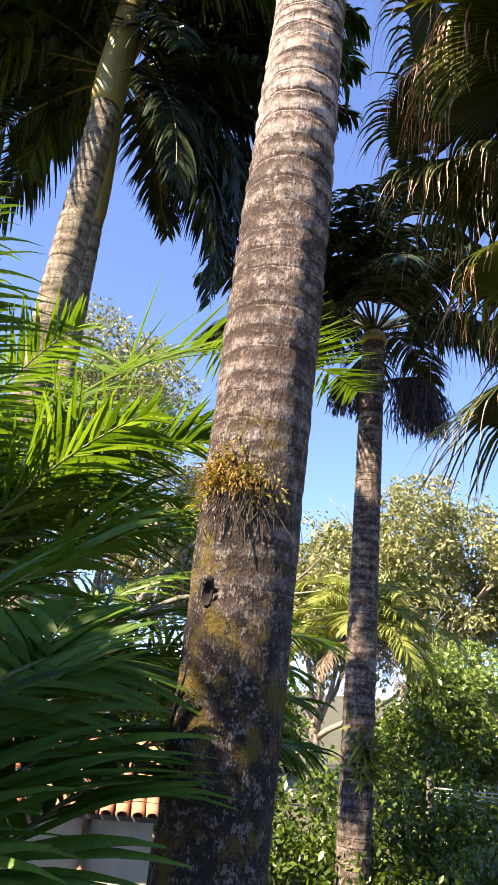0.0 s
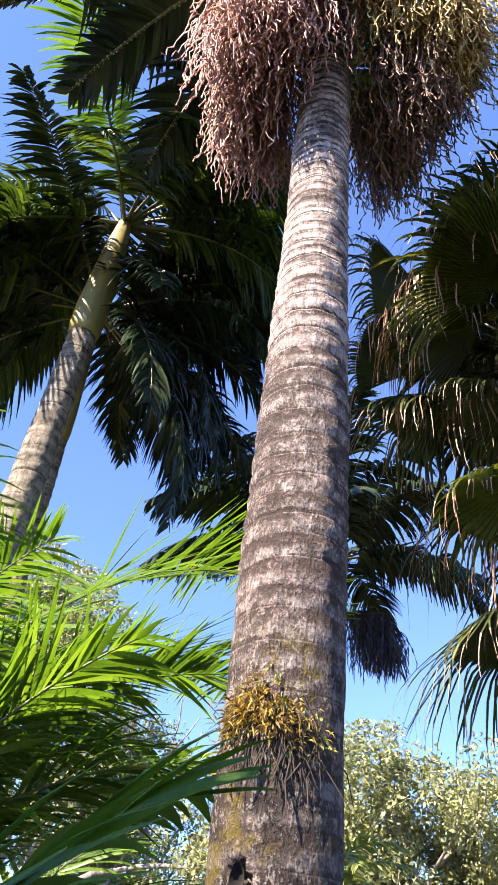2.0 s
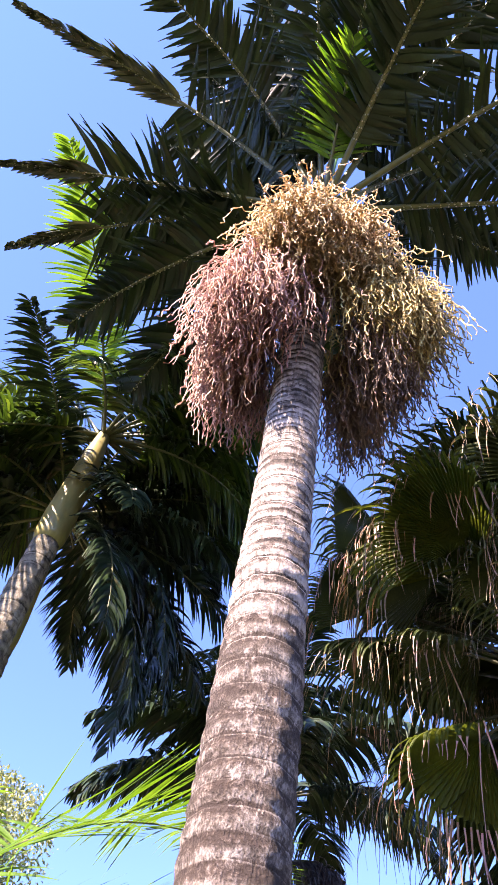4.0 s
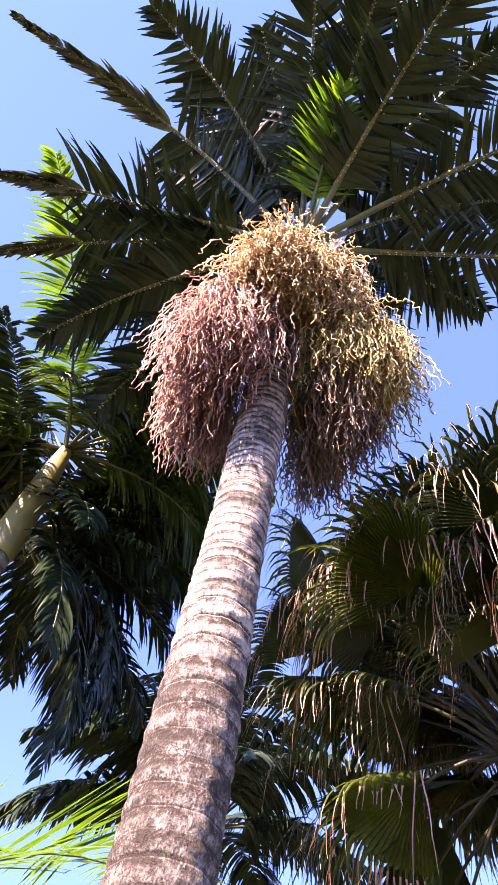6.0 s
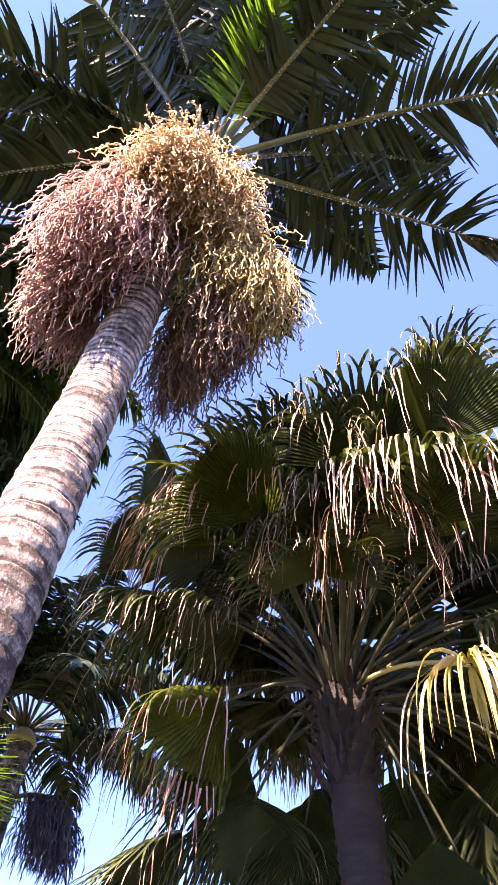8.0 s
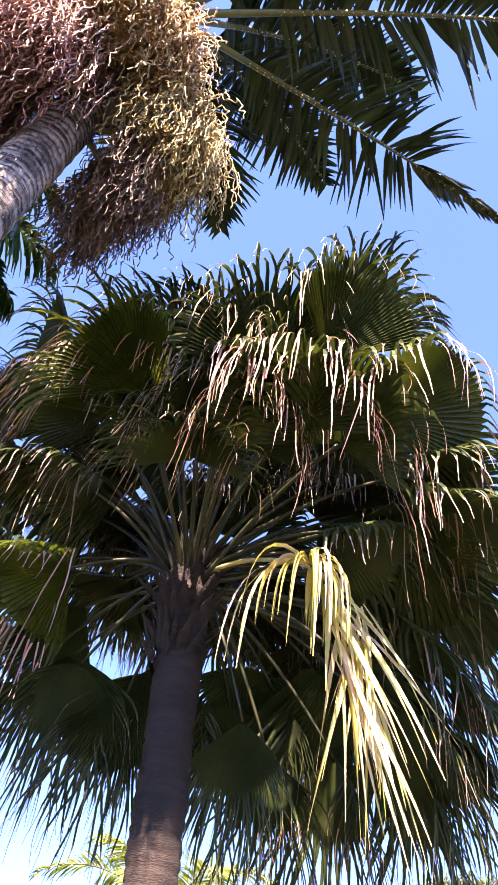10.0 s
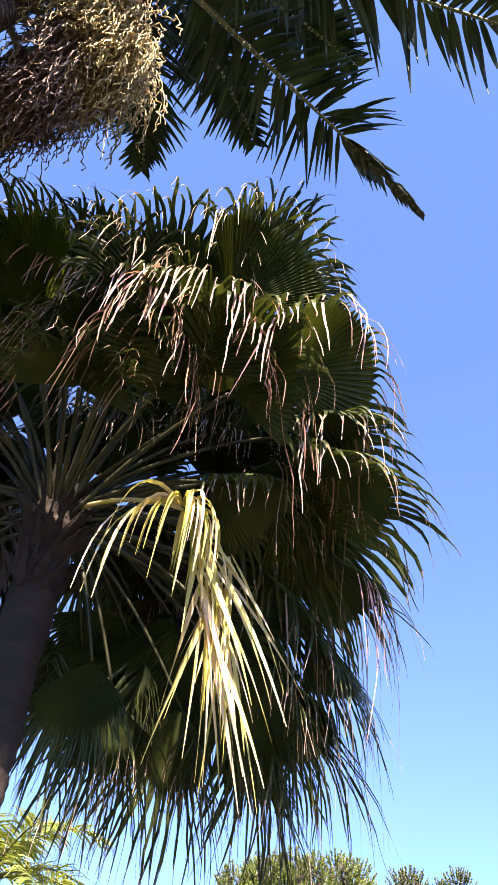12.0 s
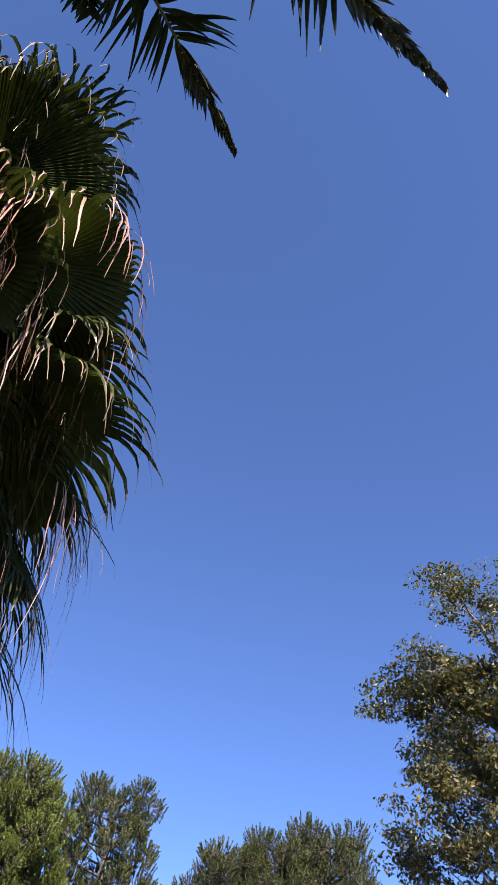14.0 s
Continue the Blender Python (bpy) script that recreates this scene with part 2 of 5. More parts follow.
M_TREE_LIME = leaf_material("light_green_foliage", (0.07, 0.12, 0.03), (0.14, 0.22, 0.055), (0.24, 0.34, 0.1), 0.5, 0.35)
M_SHRUB = leaf_material("shrub_leaf", (0.016, 0.034, 0.008), (0.055, 0.1, 0.016), (0.15, 0.22, 0.04), 0.3, 0.35)
M_PINE = leaf_material("conifer_needles", (0.03, 0.04, 0.012), (0.075, 0.095, 0.026), (0.16, 0.175, 0.05), 0.5, 0.15)
M_PINE_GOLD = leaf_material("golden_conifer_needles", (0.045, 0.06, 0.01), (0.105, 0.14, 0.022), (0.22, 0.255, 0.045), 0.5, 0.15)
M_AUTUMN = leaf_material("mixed_autumn_leaf", (0.022, 0.036, 0.016), (0.075, 0.08, 0.03), (0.34, 0.24, 0.08), 0.45, 0.3, (0.5, 0.33, 0.1))
M_WOOD = plain_material("grey_branch_bark", (0.12, 0.1, 0.08), (0.32, 0.28, 0.24), 0.8, 7.0, (1, 1, 0.3), 0.5)
M_WOOD_DARK = plain_material("dark_branch_bark", (0.05, 0.04, 0.03), (0.13, 0.105, 0.085), 0.85, 7.0, (1, 1, 0.3), 0.5)
M_DRY_TIP = leaf_material("drying_leaf_tip", (0.014, 0.02, 0.009), (0.03, 0.036, 0.018), (0.1, 0.095, 0.06), 0.3, 0.1)
# leaflet joints so pale that the colour paints their specular dots
M_JOINT_GLINT = plain_material("leaf_joint_glint", (0.4, 0.38, 0.3), (0.6, 0.57, 0.47), 0.5)
M_SKIRT = leaf_material("dead_frond", (0.1, 0.075, 0.05), (0.2, 0.155, 0.11), (0.34, 0.28, 0.2), 0.8, 0.15)
M_SOIL = plain_material("leaf_litter_grass", (0.035, 0.05, 0.018), (0.1, 0.09, 0.05), 0.95, 1.4, None, 0.8, 18.0)
M_PLASTER = plain_material("weathered_plaster", (0.38, 0.33, 0.25), (0.55, 0.49, 0.39), 0.85, 1.8, (1, 1, 0.4), 0.25, 40.0)
M_TILE = plain_material("clay_roof_tile", (0.36, 0.12, 0.06), (0.58, 0.26, 0.14), 0.75, 4.0, None, 0.3, 40.0)
M_PIPE = plain_material("rusty_downpipe", (0.16, 0.08, 0.04), (0.28, 0.16, 0.09), 0.7, 8.0)
M_WIRE = plain_material("pale_cable", (0.4, 0.4, 0.4), (0.55, 0.55, 0.55), 0.5)

# ---- geometry helpers ----
DOWN = Vector((0, 0, -1))
UP = Vector((0, 0, 1))


class Shape:
    """Vertices and faces that are gathered for one mesh."""

    def __init__(self):
        self.v, self.f, self.ring = [], [], []

    def mesh(self, name, material, smooth=True):
        me = bpy.data.meshes.new(name)
        me.from_pydata([tuple(p) for p in self.v], [], self.f)
        me.materials.append(material)
        if smooth:
            me.polygons.foreach_set("use_smooth", [True] * len(me.polygons))
        if self.ring:
            me.attributes.new("ring", "FLOAT", "POINT").data.foreach_set("value", self.ring)
        me.update()
        return me


def thing(name, at, label, category, group="", kind=""):
    ob = new(name)
    ob.empty_display_size = 0.1
    ob.location = at
    return tagged(ob, label, category, group, kind)


def part(name, shape, material, parent, label="", smooth=True, kind=""):
    """One mesh under a thing or a part; the shape is in world metres."""
    ob = new(name, shape.mesh(name, material, smooth))
    base = parent.location if parent.data is None else parent.parent.location
    ob.data.transform(Matrix.Translation(-base))
    ob.parent = parent
    if parent.data is not None:
        ob.matrix_parent_inverse = Matrix()
    return tagged(ob, label, kind=kind)


def frame_of(d):
    d = d.normalized()
    a = d.cross(UP)
    if a.length < 1e-3:
        a = Vector((1, 0, 0))
    a.normalize()
    return d, a, a.cross(d).normalized()


def tube(sh, pts, radii, sides=6, cap=True):
    n0 = len(sh.v)
    a = None
    for i, p in enumerate(pts):
        d = (pts[min(i + 1, len(pts) - 1)] - pts[max(i - 1, 0)]).normalized()
        if a is None:
            a = frame_of(d)[1]
        a = (a - d * a.dot(d)).normalized()
        b = d.cross(a)
        for k in range(sides):
            t = 2 * math.pi * k / sides
            sh.v.append(p + (a * math.cos(t) + b * math.sin(t)) * radii[i])
    for i in range(len(pts) - 1):
        for k in range(sides):
            q = n0 + i * sides
            sh.f.append((q + k, q + (k + 1) % sides, q + sides + (k + 1) % sides, q + sides + k))
    if cap:
        sh.f.append(tuple(range(n0 + sides - 1, n0 - 1, -1)))
        e = n0 + (len(pts) - 1) * sides
        sh.f.append(tuple(range(e, e + sides)))


def blade(sh, p, d, flat, length, width, sag, segs=4, fold=0.25, twist=0.0, tip=0.12):
    """A narrow leaf that starts at p along d; flat is the direction across it; it bends down by sag per segment."""
    n0 = len(sh.v)
    d = d.normalized()
    ds = length / segs
    for i in range(segs + 1):
        s = i / segs
        side = (flat - d * flat.dot(d))
        side = side.normalized() if side.length > 1e-4 else frame_of(d)[1]
        nrm = side.cross(d)
        if twist:
            side = side * math.cos(twist * s) + nrm * math.sin(twist * s)
            nrm = side.cross(d)
        w = width * 0.5 * (min(1.0, 0.35 + s * 4.5) * (1 - max(0, s - 0.35) / 0.65 * (1 - tip)))
        sh.v += [p - side * w + nrm * w * fold, p.copy(), p + side * w + nrm * w * fold]
        d = (d + DOWN * sag * (0.5 + s)).normalized()
        p = p + d * ds
    for i in range(segs):
        q = n0 + i * 3
        sh.f += [(q, q + 1, q + 4, q + 3), (q + 1, q + 2, q + 5, q + 4)]


def compass(az, el):
    """Unit vector: az degrees from +y towards +x, el degrees up."""
    a, e = radians(az), radians(el)
    return Vector((math.sin(a) * math.cos(e), math.cos(a) * math.cos(e), math.sin(e)))


def spine(base, az, el, bend, turn, length, n=22):
    pts = [Vector(base)]
    for i in range(n):
        s = (i + 0.5) / n
        pts.append(pts[-1] + compass(az + turn * s, el - bend * s ** 1.3) * (length / n))
    return pts


def along(pts, s):
    x = min(max(s, 0), 0.9999) * (len(pts) - 1)
    i = int(x)
    return pts[i].lerp(pts[i + 1], x - i), (pts[i + 1] - pts[i]).normalized()


def feather(palm, rng, base, az, el, bend, turn, length, leaf_mat, stalk_mat, count=62, leaf=0.62, width=0.045,
            sag=0.16, start=0.2, r0=0.032, lift=0.25, ahead=0.75, ragged=0.25, segs=4, split=False, label="", rope=2.0, gaps=0.06, joints=False):
    """A pinnate frond: stalk, and leaflets in two rows that rise a little, spread forwards and hang."""
    pts = spine(base, az, el, bend, turn, length)
    st = Shape()
    tube(st, pts, [r0 * (1 - 0.86 * (i / (len(pts) - 1)) ** 0.8) for i in range(len(pts))], 6)
    stalk = part("frond", st, stalk_mat, palm, label)
    lv, tips, knobs = Shape(), Shape(), Shape()
    for side in (-1, 1):
        clump, left = (0, 0, 1), 0
        for i in range(count):
            if left <= 0:
                clump, left = (rng.gauss(0, 0.16), rng.gauss(0, 0.2), rng.uniform(0.75, 1.3)), rng.randint(2, 7)
            left -= 1
            if rng.random() < gaps:
                continue
            s = start + (1 - start) * (i + rng.uniform(0.1, 0.9)) / count
            u = (s - start) / (1 - start)
            p, d = along(pts, s)
            a = d.cross(UP)
            a = a.normalized() if a.length > 1e-3 else Vector((1, 0, 0))
            nrm = a.cross(d).normalized()
            ln = leaf * (0.5 + 0.85 * math.sin(math.pi * min(1, 0.14 + 0.78 * u)) - 0.35 * u) * rng.uniform(1 - ragged, 1.08)
            f = ahead * (0.6 + 0.9 * u) * rng.uniform(0.85, 1.15) + clump[0]
            if u > rope:
                ln, f = ln * (0.7 - 0.25 * (u - rope) / (1 - rope)), f + 1.7
            dr = (a * side + d * f + nrm * (lift + clump[1] + rng.uniform(-0.16, 0.16))).normalized()
            if joints and i % 2 == 0:
                k = p - nrm * r0 * (1 - 0.8 * s) + a * side * 0.012
                q = len(knobs.v)
                knobs.v += [k + d * 0.012, k - d * 0.012, k + a * 0.009, k - a * 0.009, k + nrm * 0.008, k - nrm * 0.008]
                knobs.f += [(q + m, q + n, q + o) for m in (0, 1) for n, o in ((2, 4), (4, 3), (3, 5), (5, 2))]
            target = Shape() if split and u <= rope else (tips if u > rope else lv)
            blade(target, p.copy(), dr, d + nrm * rng.uniform(-0.35, 0.35), max(0.08, ln), width * rng.uniform(0.75, 1.15),
                  sag * clump[2] * rng.uniform(0.7, 1.3), segs, rng.uniform(0.1, 0.5), rng.uniform(-0.5, 0.5))
            if split and u <= rope:
                part("leaflet", target, leaf_mat, stalk)
    if tips.v:
        part("dry_tip", tips, M_DRY_TIP, stalk, "curled drying tip")
    if knobs.v:
        part("leaf_joints", knobs, M_JOINT_GLINT, stalk, kind="stuff")
    if not split:
        part("leaflets", lv, leaf_mat, stalk, kind="stuff")
    return pts


def ringed_trunk(x, y, lean, z0, z1, radius, spacing, rng, around=40, step=0.03, ridge=0.012, rough=0.006, bend=None, ring_from=-50.0):
    """A trunk with leaf-scar rings: the radius steps at every ring, and the rings run a little askew."""
    sh = Shape()
    rings, z = [], z0
    while z < z1 + 0.3:
        rings.append((z, rng.uniform(0, 6.28), rng.uniform(0.0, 0.018), rng.uniform(0.5, 1.3)))
        z += spacing(z) * rng.uniform(0.75, 1.25)
    rows = int((z1 - z0) / step)
    j = 0
    for i in range(rows + 1):
        z = z0 + (z1 - z0) * i / rows
        off = bend(z) if bend else (0, 0)
        cx, cy = x + lean[0] * (z - 1.6) + off[0], y + lean[1] * (z - 1.6) + off[1]
        while j + 1 < len(rings) - 1 and rings[j + 1][0] < z:
            j += 1
        for k in range(around):
            t = 2 * math.pi * k / around
            u = 1.0
            for q in (j - 1, j, j + 1):
                if 0 <= q < len(rings):
                    zr = rings[q][0] + rings[q][2] * math.sin(t + rings[q][1]) + 0.008 * noise.noise(Vector((math.cos(t) * 2, math.sin(t) * 2, q)))
                    gap = (z - zr) / 0.03
                    amp = ridge * (0.25 + 0.75 * min(1, max(0, (z - ring_from) / 0.6)))
                    u += -amp / radius(z) * rings[q][3] * math.exp(-gap * gap) + 0.4 * amp / radius(z) * math.exp(-(gap - 1.6) ** 2)
            lo = rings[j][0] + rings[j][2] * math.sin(t + rings[j][1])
            hi = rings[j + 1][0] + rings[j + 1][2] * math.sin(t + rings[j + 1][1])
            sh.ring.append(min(1.0, max(0.0, (z - lo) / (hi - lo))))
            n3 = noise.noise(Vector((math.cos(t) * 2.2, math.sin(t) * 2.2, z * 2.2)))
            n4 = noise.noise(Vector((math.cos(t) * 9, math.sin(t) * 9, z * 7)))
            r = radius(z) * u + rough * (n3 * 1.3 + n4 * 0.7)
            sh.v.append(Vector((cx + r * math.cos(t), cy + r * math.sin(t), z)))
    for i in range(rows):
        for k in range(around):
            q, k2 = i * around, (k + 1) % around
            sh.f.append((q + k, q + k2, q + around + k2, q + around + k))
    sh.f.append(tuple(range(rows * around, (rows + 1) * around)))
    return sh


def strands(sh, rng, origin, az, out, drop, count, length, spread, thick=0.005, rise=0.35, tilt=20, sides=3, kinks=18, flare=0.5, fall=(0.1, 0.3)):
    """A hanging flower bunch: a short arching stalk with many knobbly strands that fall from it."""
    stalk = [Vector(origin)]
    d = compass(az, math.degrees(math.atan(rise * 1.6)))
    n = 8
    for i in range(n):
        stalk.append(stalk[-1] + d * (out * 1.25 / n))
        d = (d + DOWN * 0.13 * drop).normalized()
    for _ in range(count):
        s = rng.random() ** 0.7
        p, d0 = along(stalk, 0.12 + 0.88 * s)
        p = p.copy()
        d = (compass(az + rng.gauss(0, spread), rng.gauss(tilt, 26)) * flare + d0 * 0.4 + Vector((rng.gauss(0, 0.16), rng.gauss(0, 0.16), rng.gauss(0, 0.16)))).normalized()
        ln = length * rng.uniform(0.55, 1.1)
        pts, rad = [p.copy()], [thick * 1.3]
        for i in range(kinks):
            d = (d + DOWN * rng.uniform(*fall) + Vector((rng.gauss(0, 0.3), rng.gauss(0, 0.3), rng.gauss(0, 0.25)))).normalized()
            p = p + d * (ln / kinks)
            pts.append(p.copy())
            rad.append(thick * (2.1 if i % 2 else 0.55) * (1 - 0.35 * i / kinks))
        tube(sh, pts, rad, sides, False)
    return stalk


def hanging_bunch(sh, rng, start, end, count, length, spread, tilt, fall, thick):
    """A flower bunch: an arched stalk, and beaded strands that rise from its outer half, loop over and hang as a curtain."""
    top = (start + end) * 0.5 + Vector((0, 0, 0.12))
    stalk = [start * (1 - i / 8) ** 2 + top * (2 * i / 8 * (1 - i / 8)) + end * (i / 8) ** 2 for i in range(9)]
    away = end - start
    az0 = math.degrees(math.atan2(away.x, away.y))
    for _ in range(count):
        p, d0 = along(stalk, 0.35 + 0.65 * rng.random() ** 0.6)
        p = p.copy()
        d = (compass(az0 + rng.gauss(0, spread), rng.gauss(tilt, 24)) + d0 * 0.35).normalized()
        ln = length * rng.uniform(0.6, 1.12)
        kinks = 24
        pull = rng.uniform(*fall)
        pts, rad = [p.copy()], [thick * 1.2]
        for i in range(kinks):
            d = (d + DOWN * pull * (0.5 if i < 4 else 0.85) + Vector((rng.gauss(0, 0.13), rng.gauss(0, 0.13), rng.gauss(0, 0.1)))).normalized()
            p = p + d * (ln / kinks)
            pts.append(p + Vector((rng.gauss(0, 0.011), rng.gauss(0, 0.011), rng.gauss(0, 0.006))))
            rad.append(thick * (2.3 if i % 2 else 0.75) * (1 - 0.25 * i / kinks))
        tube(sh, pts, rad, 3, False)
    return stalk


def quads_mesh(name, centres, dirs, sides, length, width, material, bend=0.18):
    """Many small pointed leaves as one mesh: folded along the middle."""
    n = len(centres)
    nrm = np.cross(dirs, sides)
    L, W = np.asarray(length)[:, None], np.asarray(width)[:, None]
    v = np.empty((n, 4, 3))
    v[:, 0] = centres - dirs * L * 0.5
    v[:, 1] = centres + sides * W * 0.5 - nrm * W * bend
    v[:, 2] = centres + dirs * L * 0.5 - nrm * L * bend * 0.4
    v[:, 3] = centres - sides * W * 0.5 - nrm * W * bend
    base = np.arange(n)[:, None] * 4
    f = np.concatenate([base + np.array([[0, 1, 2]]), base + np.array([[0, 2, 3]])], 1).reshape(-1, 3)
    me = bpy.data.meshes.new(name)
    me.vertices.add(n * 4)
    me.vertices.foreach_set("co", v.reshape(-1))
    me.loops.add(len(f) * 3)
    me.loops.foreach_set("vertex_index", f.reshape(-1).astype(np.int32))
    me.polygons.add(len(f))
    me.polygons.foreach_set("loop_start", np.arange(0, len(f) * 3, 3, dtype=np.int32))
    me.polygons.foreach_set("use_smooth", np.ones(len(f), dtype=bool))
    me.materials.append(material)
    me.update(calc_edges=True)
    me.validate()
    return me


def unit(a):
    return a / (np.linalg.norm(a, axis=-1, keepdims=True) + 1e-9)


def part_mesh(name, me, parent, label="", kind=""):
    ob = new(name, me)
    base = parent.location
    me.transform(Matrix.Translation(-base))
    ob.parent = parent
    return tagged(ob, label, kind=kind)


def leaf_cloud(name, gen, centres, spread, per, leaf, material, droop=0.3, squash=0.7, narrow=0.4):
    """Leaves scattered round clump centres (k x 3, one spread each)."""
    k = len(centres)
    off = gen.normal(size=(k, per, 3))
    off = off / (np.linalg.norm(off, axis=-1, keepdims=True) + 1e-6) * gen.uniform(0.25, 1.0, (k, per, 1)) ** 0.6
    off[..., 2] *= squash
    c = (centres[:, None] + off * np.asarray(spread)[:, None, None]).reshape(-1, 3)
    d = gen.normal(size=c.shape) * 0.75 + off.reshape(-1, 3) * 0.7
    d[:, 2] -= droop
    d = unit(d)
    s = unit(np.cross(d, gen.normal(size=c.shape) + np.array([0, 0, 0.8])))
    ln = leaf * gen.uniform(0.6, 1.25, len(c))
    return quads_mesh(name, c, d, s, ln, ln * narrow * gen.uniform(0.8, 1.3, len(c)), material)


def branching(sh, rng, p, d, length, radius, depth, tips, sides=6, wander=0.22, fork=3, angle=0.65, up=0.12, shrink=0.68):
    """A limb that forks; the ends are gathered in tips."""
    pts, rad = [p.copy()], [radius]
    n = 5
    for i in range(n):
        d = (d + Vector((rng.gauss(0, wander), rng.gauss(0, wander), rng.gauss(0, wander) + up)) * 0.5).normalized()
        p = p + d * (length / n)
        pts.append(p.copy())
        rad.append(radius * (1 - 0.45 * (i + 1) / n))
    tube(sh, pts, rad, sides)
    if depth == 0:
        tips.append(p.copy())
        return
    for k in range(fork):
        q = pts[-1] if k == 0 else pts[rng.randint(2, n)]
        e = frame_of(d)
        t = rng.uniform(0, 6.28)
        dd = (d + (e[1] * math.cos(t) + e[2] * math.sin(t)) * angle * rng.uniform(0.6, 1.4)).normalized()
        branching(sh, rng, q.copy(), dd, length * shrink * rng.uniform(0.75, 1.15), rad[-1] * 0.8, depth - 1, tips, max(4, sides - 1), wander, fork, angle, up, shrink)
        if depth == 1:
            tips.append(q.copy())

# ---- the ground: level by the camera, then a slope down to the house and the garden ----
def ground_z(x, y):
    r = math.hypot(x, y)
    s = min(1, max(0, (r - 5.5) / 7.0))
    s = s * s * (3 - 2 * s)
    behind = min(1, max(0, (y + 3) / 6.0))
    return -3.3 * s * behind + 0.12 * noise.noise(Vector((x * 0.35, y * 0.35, 0))) + 0.03 * noise.noise(Vector((x * 1.7, y * 1.7, 3)))


def build_ground():
    sh = Shape()
    line = sorted({s * v for s in (-1, 1) for v in [0.75 * i for i in range(41)] + [36, 44, 56, 80, 130, 220, 400, 800]})
    n = len(line)
    for yy in line:
        for xx in line:
            sh.v.append(Vector((xx, yy, ground_z(xx, yy))))
    for j in range(n - 1):
        for i in range(n - 1):
            q = j * n + i
            sh.f.append((q, q + 1, q + n + 1, q + n))
    ob = new("ground", sh.mesh("ground", M_SOIL))
    tagged(ob, "sloping garden ground with leaf litter and patchy grass", "ground", kind="structure")


build_ground()


def build_box(sh, x0, y0, z0, x1, y1, z1):
    q = len(sh.v)
    sh.v += [Vector((x, y, z)) for z in (z0, z1) for y in (y0, y1) for x in (x0, x1)]
    sh.f += [tuple(q + i for i in f) for f in ((0, 2, 3, 1), (4, 5, 7, 6), (0, 1, 5, 4), (2, 6, 7, 3), (0, 4, 6, 2), (1, 3, 7, 5))]


def build_house():
    """The low house down the slope: plastered walls, a pitched roof of barrel tiles."""
    x0, x1, yw, yb, zf, ze = -7.5, 0.75, 11.7, 15.2, -3.6, -0.52
    house = thing("house", (-3, 13.5, zf), "low house with cream plaster walls and orange clay tile roof", "house")
    for nm, b in (("front_wall", (x0, yw, zf, x1, yw + 0.2, ze + 0.02)), ("back_wall", (x0, yb - 0.2, zf, x1, yb, ze + 0.02)),
                  ("side_wall", (x1 - 0.2, yw + 0.203, zf, x1, yb - 0.203, ze + 0.02)), ("side_wall", (x0, yw + 0.203, zf, x0 + 0.2, yb - 0.203, ze + 0.02))):
        sh = Shape()
        build_box(sh, *b)
        part(nm, sh, M_PLASTER, house, smooth=False)
    # sloping roof deck on both sides, and the gables under it
    slope, ym = 0.36, (yw + yb) / 2
    ey = yw - 0.42
    zr = ze + slope * (ym - ey)
    deck = Shape()
    for sgn, ye in ((1, ey), (-1, 2 * ym - ey)):
        q = len(deck.v)
        for xx in (x0 - 0.3, x1 + 0.3):
            deck.v += [Vector((xx, ye, ze - 0.02)), Vector((xx, ym, zr - 0.02)), Vector((xx, ym, zr - 0.08)), Vector((xx, ye, ze - 0.08))]
        deck.f += [tuple(q + i for i in f) for f in ((0, 1, 5, 4), (3, 7, 6, 2), (0, 4, 7, 3), (0, 3, 2, 1), (4, 5, 6, 7))]
    roof = part("roof", deck, M_WOOD_DARK, house, "roof deck of dark boards", False)
    tile = Shape()
    ln = 0.46
    for j in range(3):
        for k in range(6):
            t = math.pi * k / 5
            w = 0.1 - 0.012 * (1 - j / 2)
            for rr in (w, w - 0.014):
                tile.v.append(Vector((rr * math.cos(t), j * ln / 2, rr * math.sin(t) * 0.8)))
    for j in range(2):
        for k in range(5):
            q = (j * 6 + k) * 2
            tile.f += [(q, q + 2, q + 14, q + 12), (q + 1, q + 13, q + 15, q + 3)]
    tile.f += [(2 * k, 2 * k + 1, 2 * k + 3, 2 * k + 2) for k in range(5)]
    tm = tile.mesh("roof_tile", M_TILE)
    rng = random.Random(4)
    tilt = math.atan(slope)
    cols = int((x1 - x0 + 0.5) / 0.21)
    for row in range(6):
        for c in range(cols):
            xx = x0 - 0.2 + 0.21 * c
            if xx < -3.4:
                continue
            up = row * 0.4 - 0.05
            ob = new("roof_tile", tm)
            ob.parent = roof
            base = house.location
            ob.matrix_basis = Matrix.Translation(Vector((xx + rng.uniform(-0.008, 0.008), ey + up * math.cos(tilt), ze + 0.0 + up * math.sin(tilt) + 0.012)) - base) @ Euler((tilt, rng.uniform(-0.04, 0.04), rng.uniform(-0.03, 0.03))).to_matrix().to_4x4()
    rest = Shape()
    for row in range(6):
        for c in range(cols):
            xx = x0 - 0.2 + 0.21 * c
            if xx >= -3.4:
                continue
            up = row * 0.4 - 0.05
            m = Matrix.Translation((xx, ey + up * math.cos(tilt), ze + up * math.sin(tilt) + 0.012)) @ Euler((tilt, 0, 0)).to_matrix().to_4x4()
            q = len(rest.v)
            rest.v += [m @ p for p in tile.v]
            rest.f += [tuple(q + i for i in f) for f in tile.f]
    part("tile_field", rest, M_TILE, roof, kind="stuff")
    pipe = Shape()
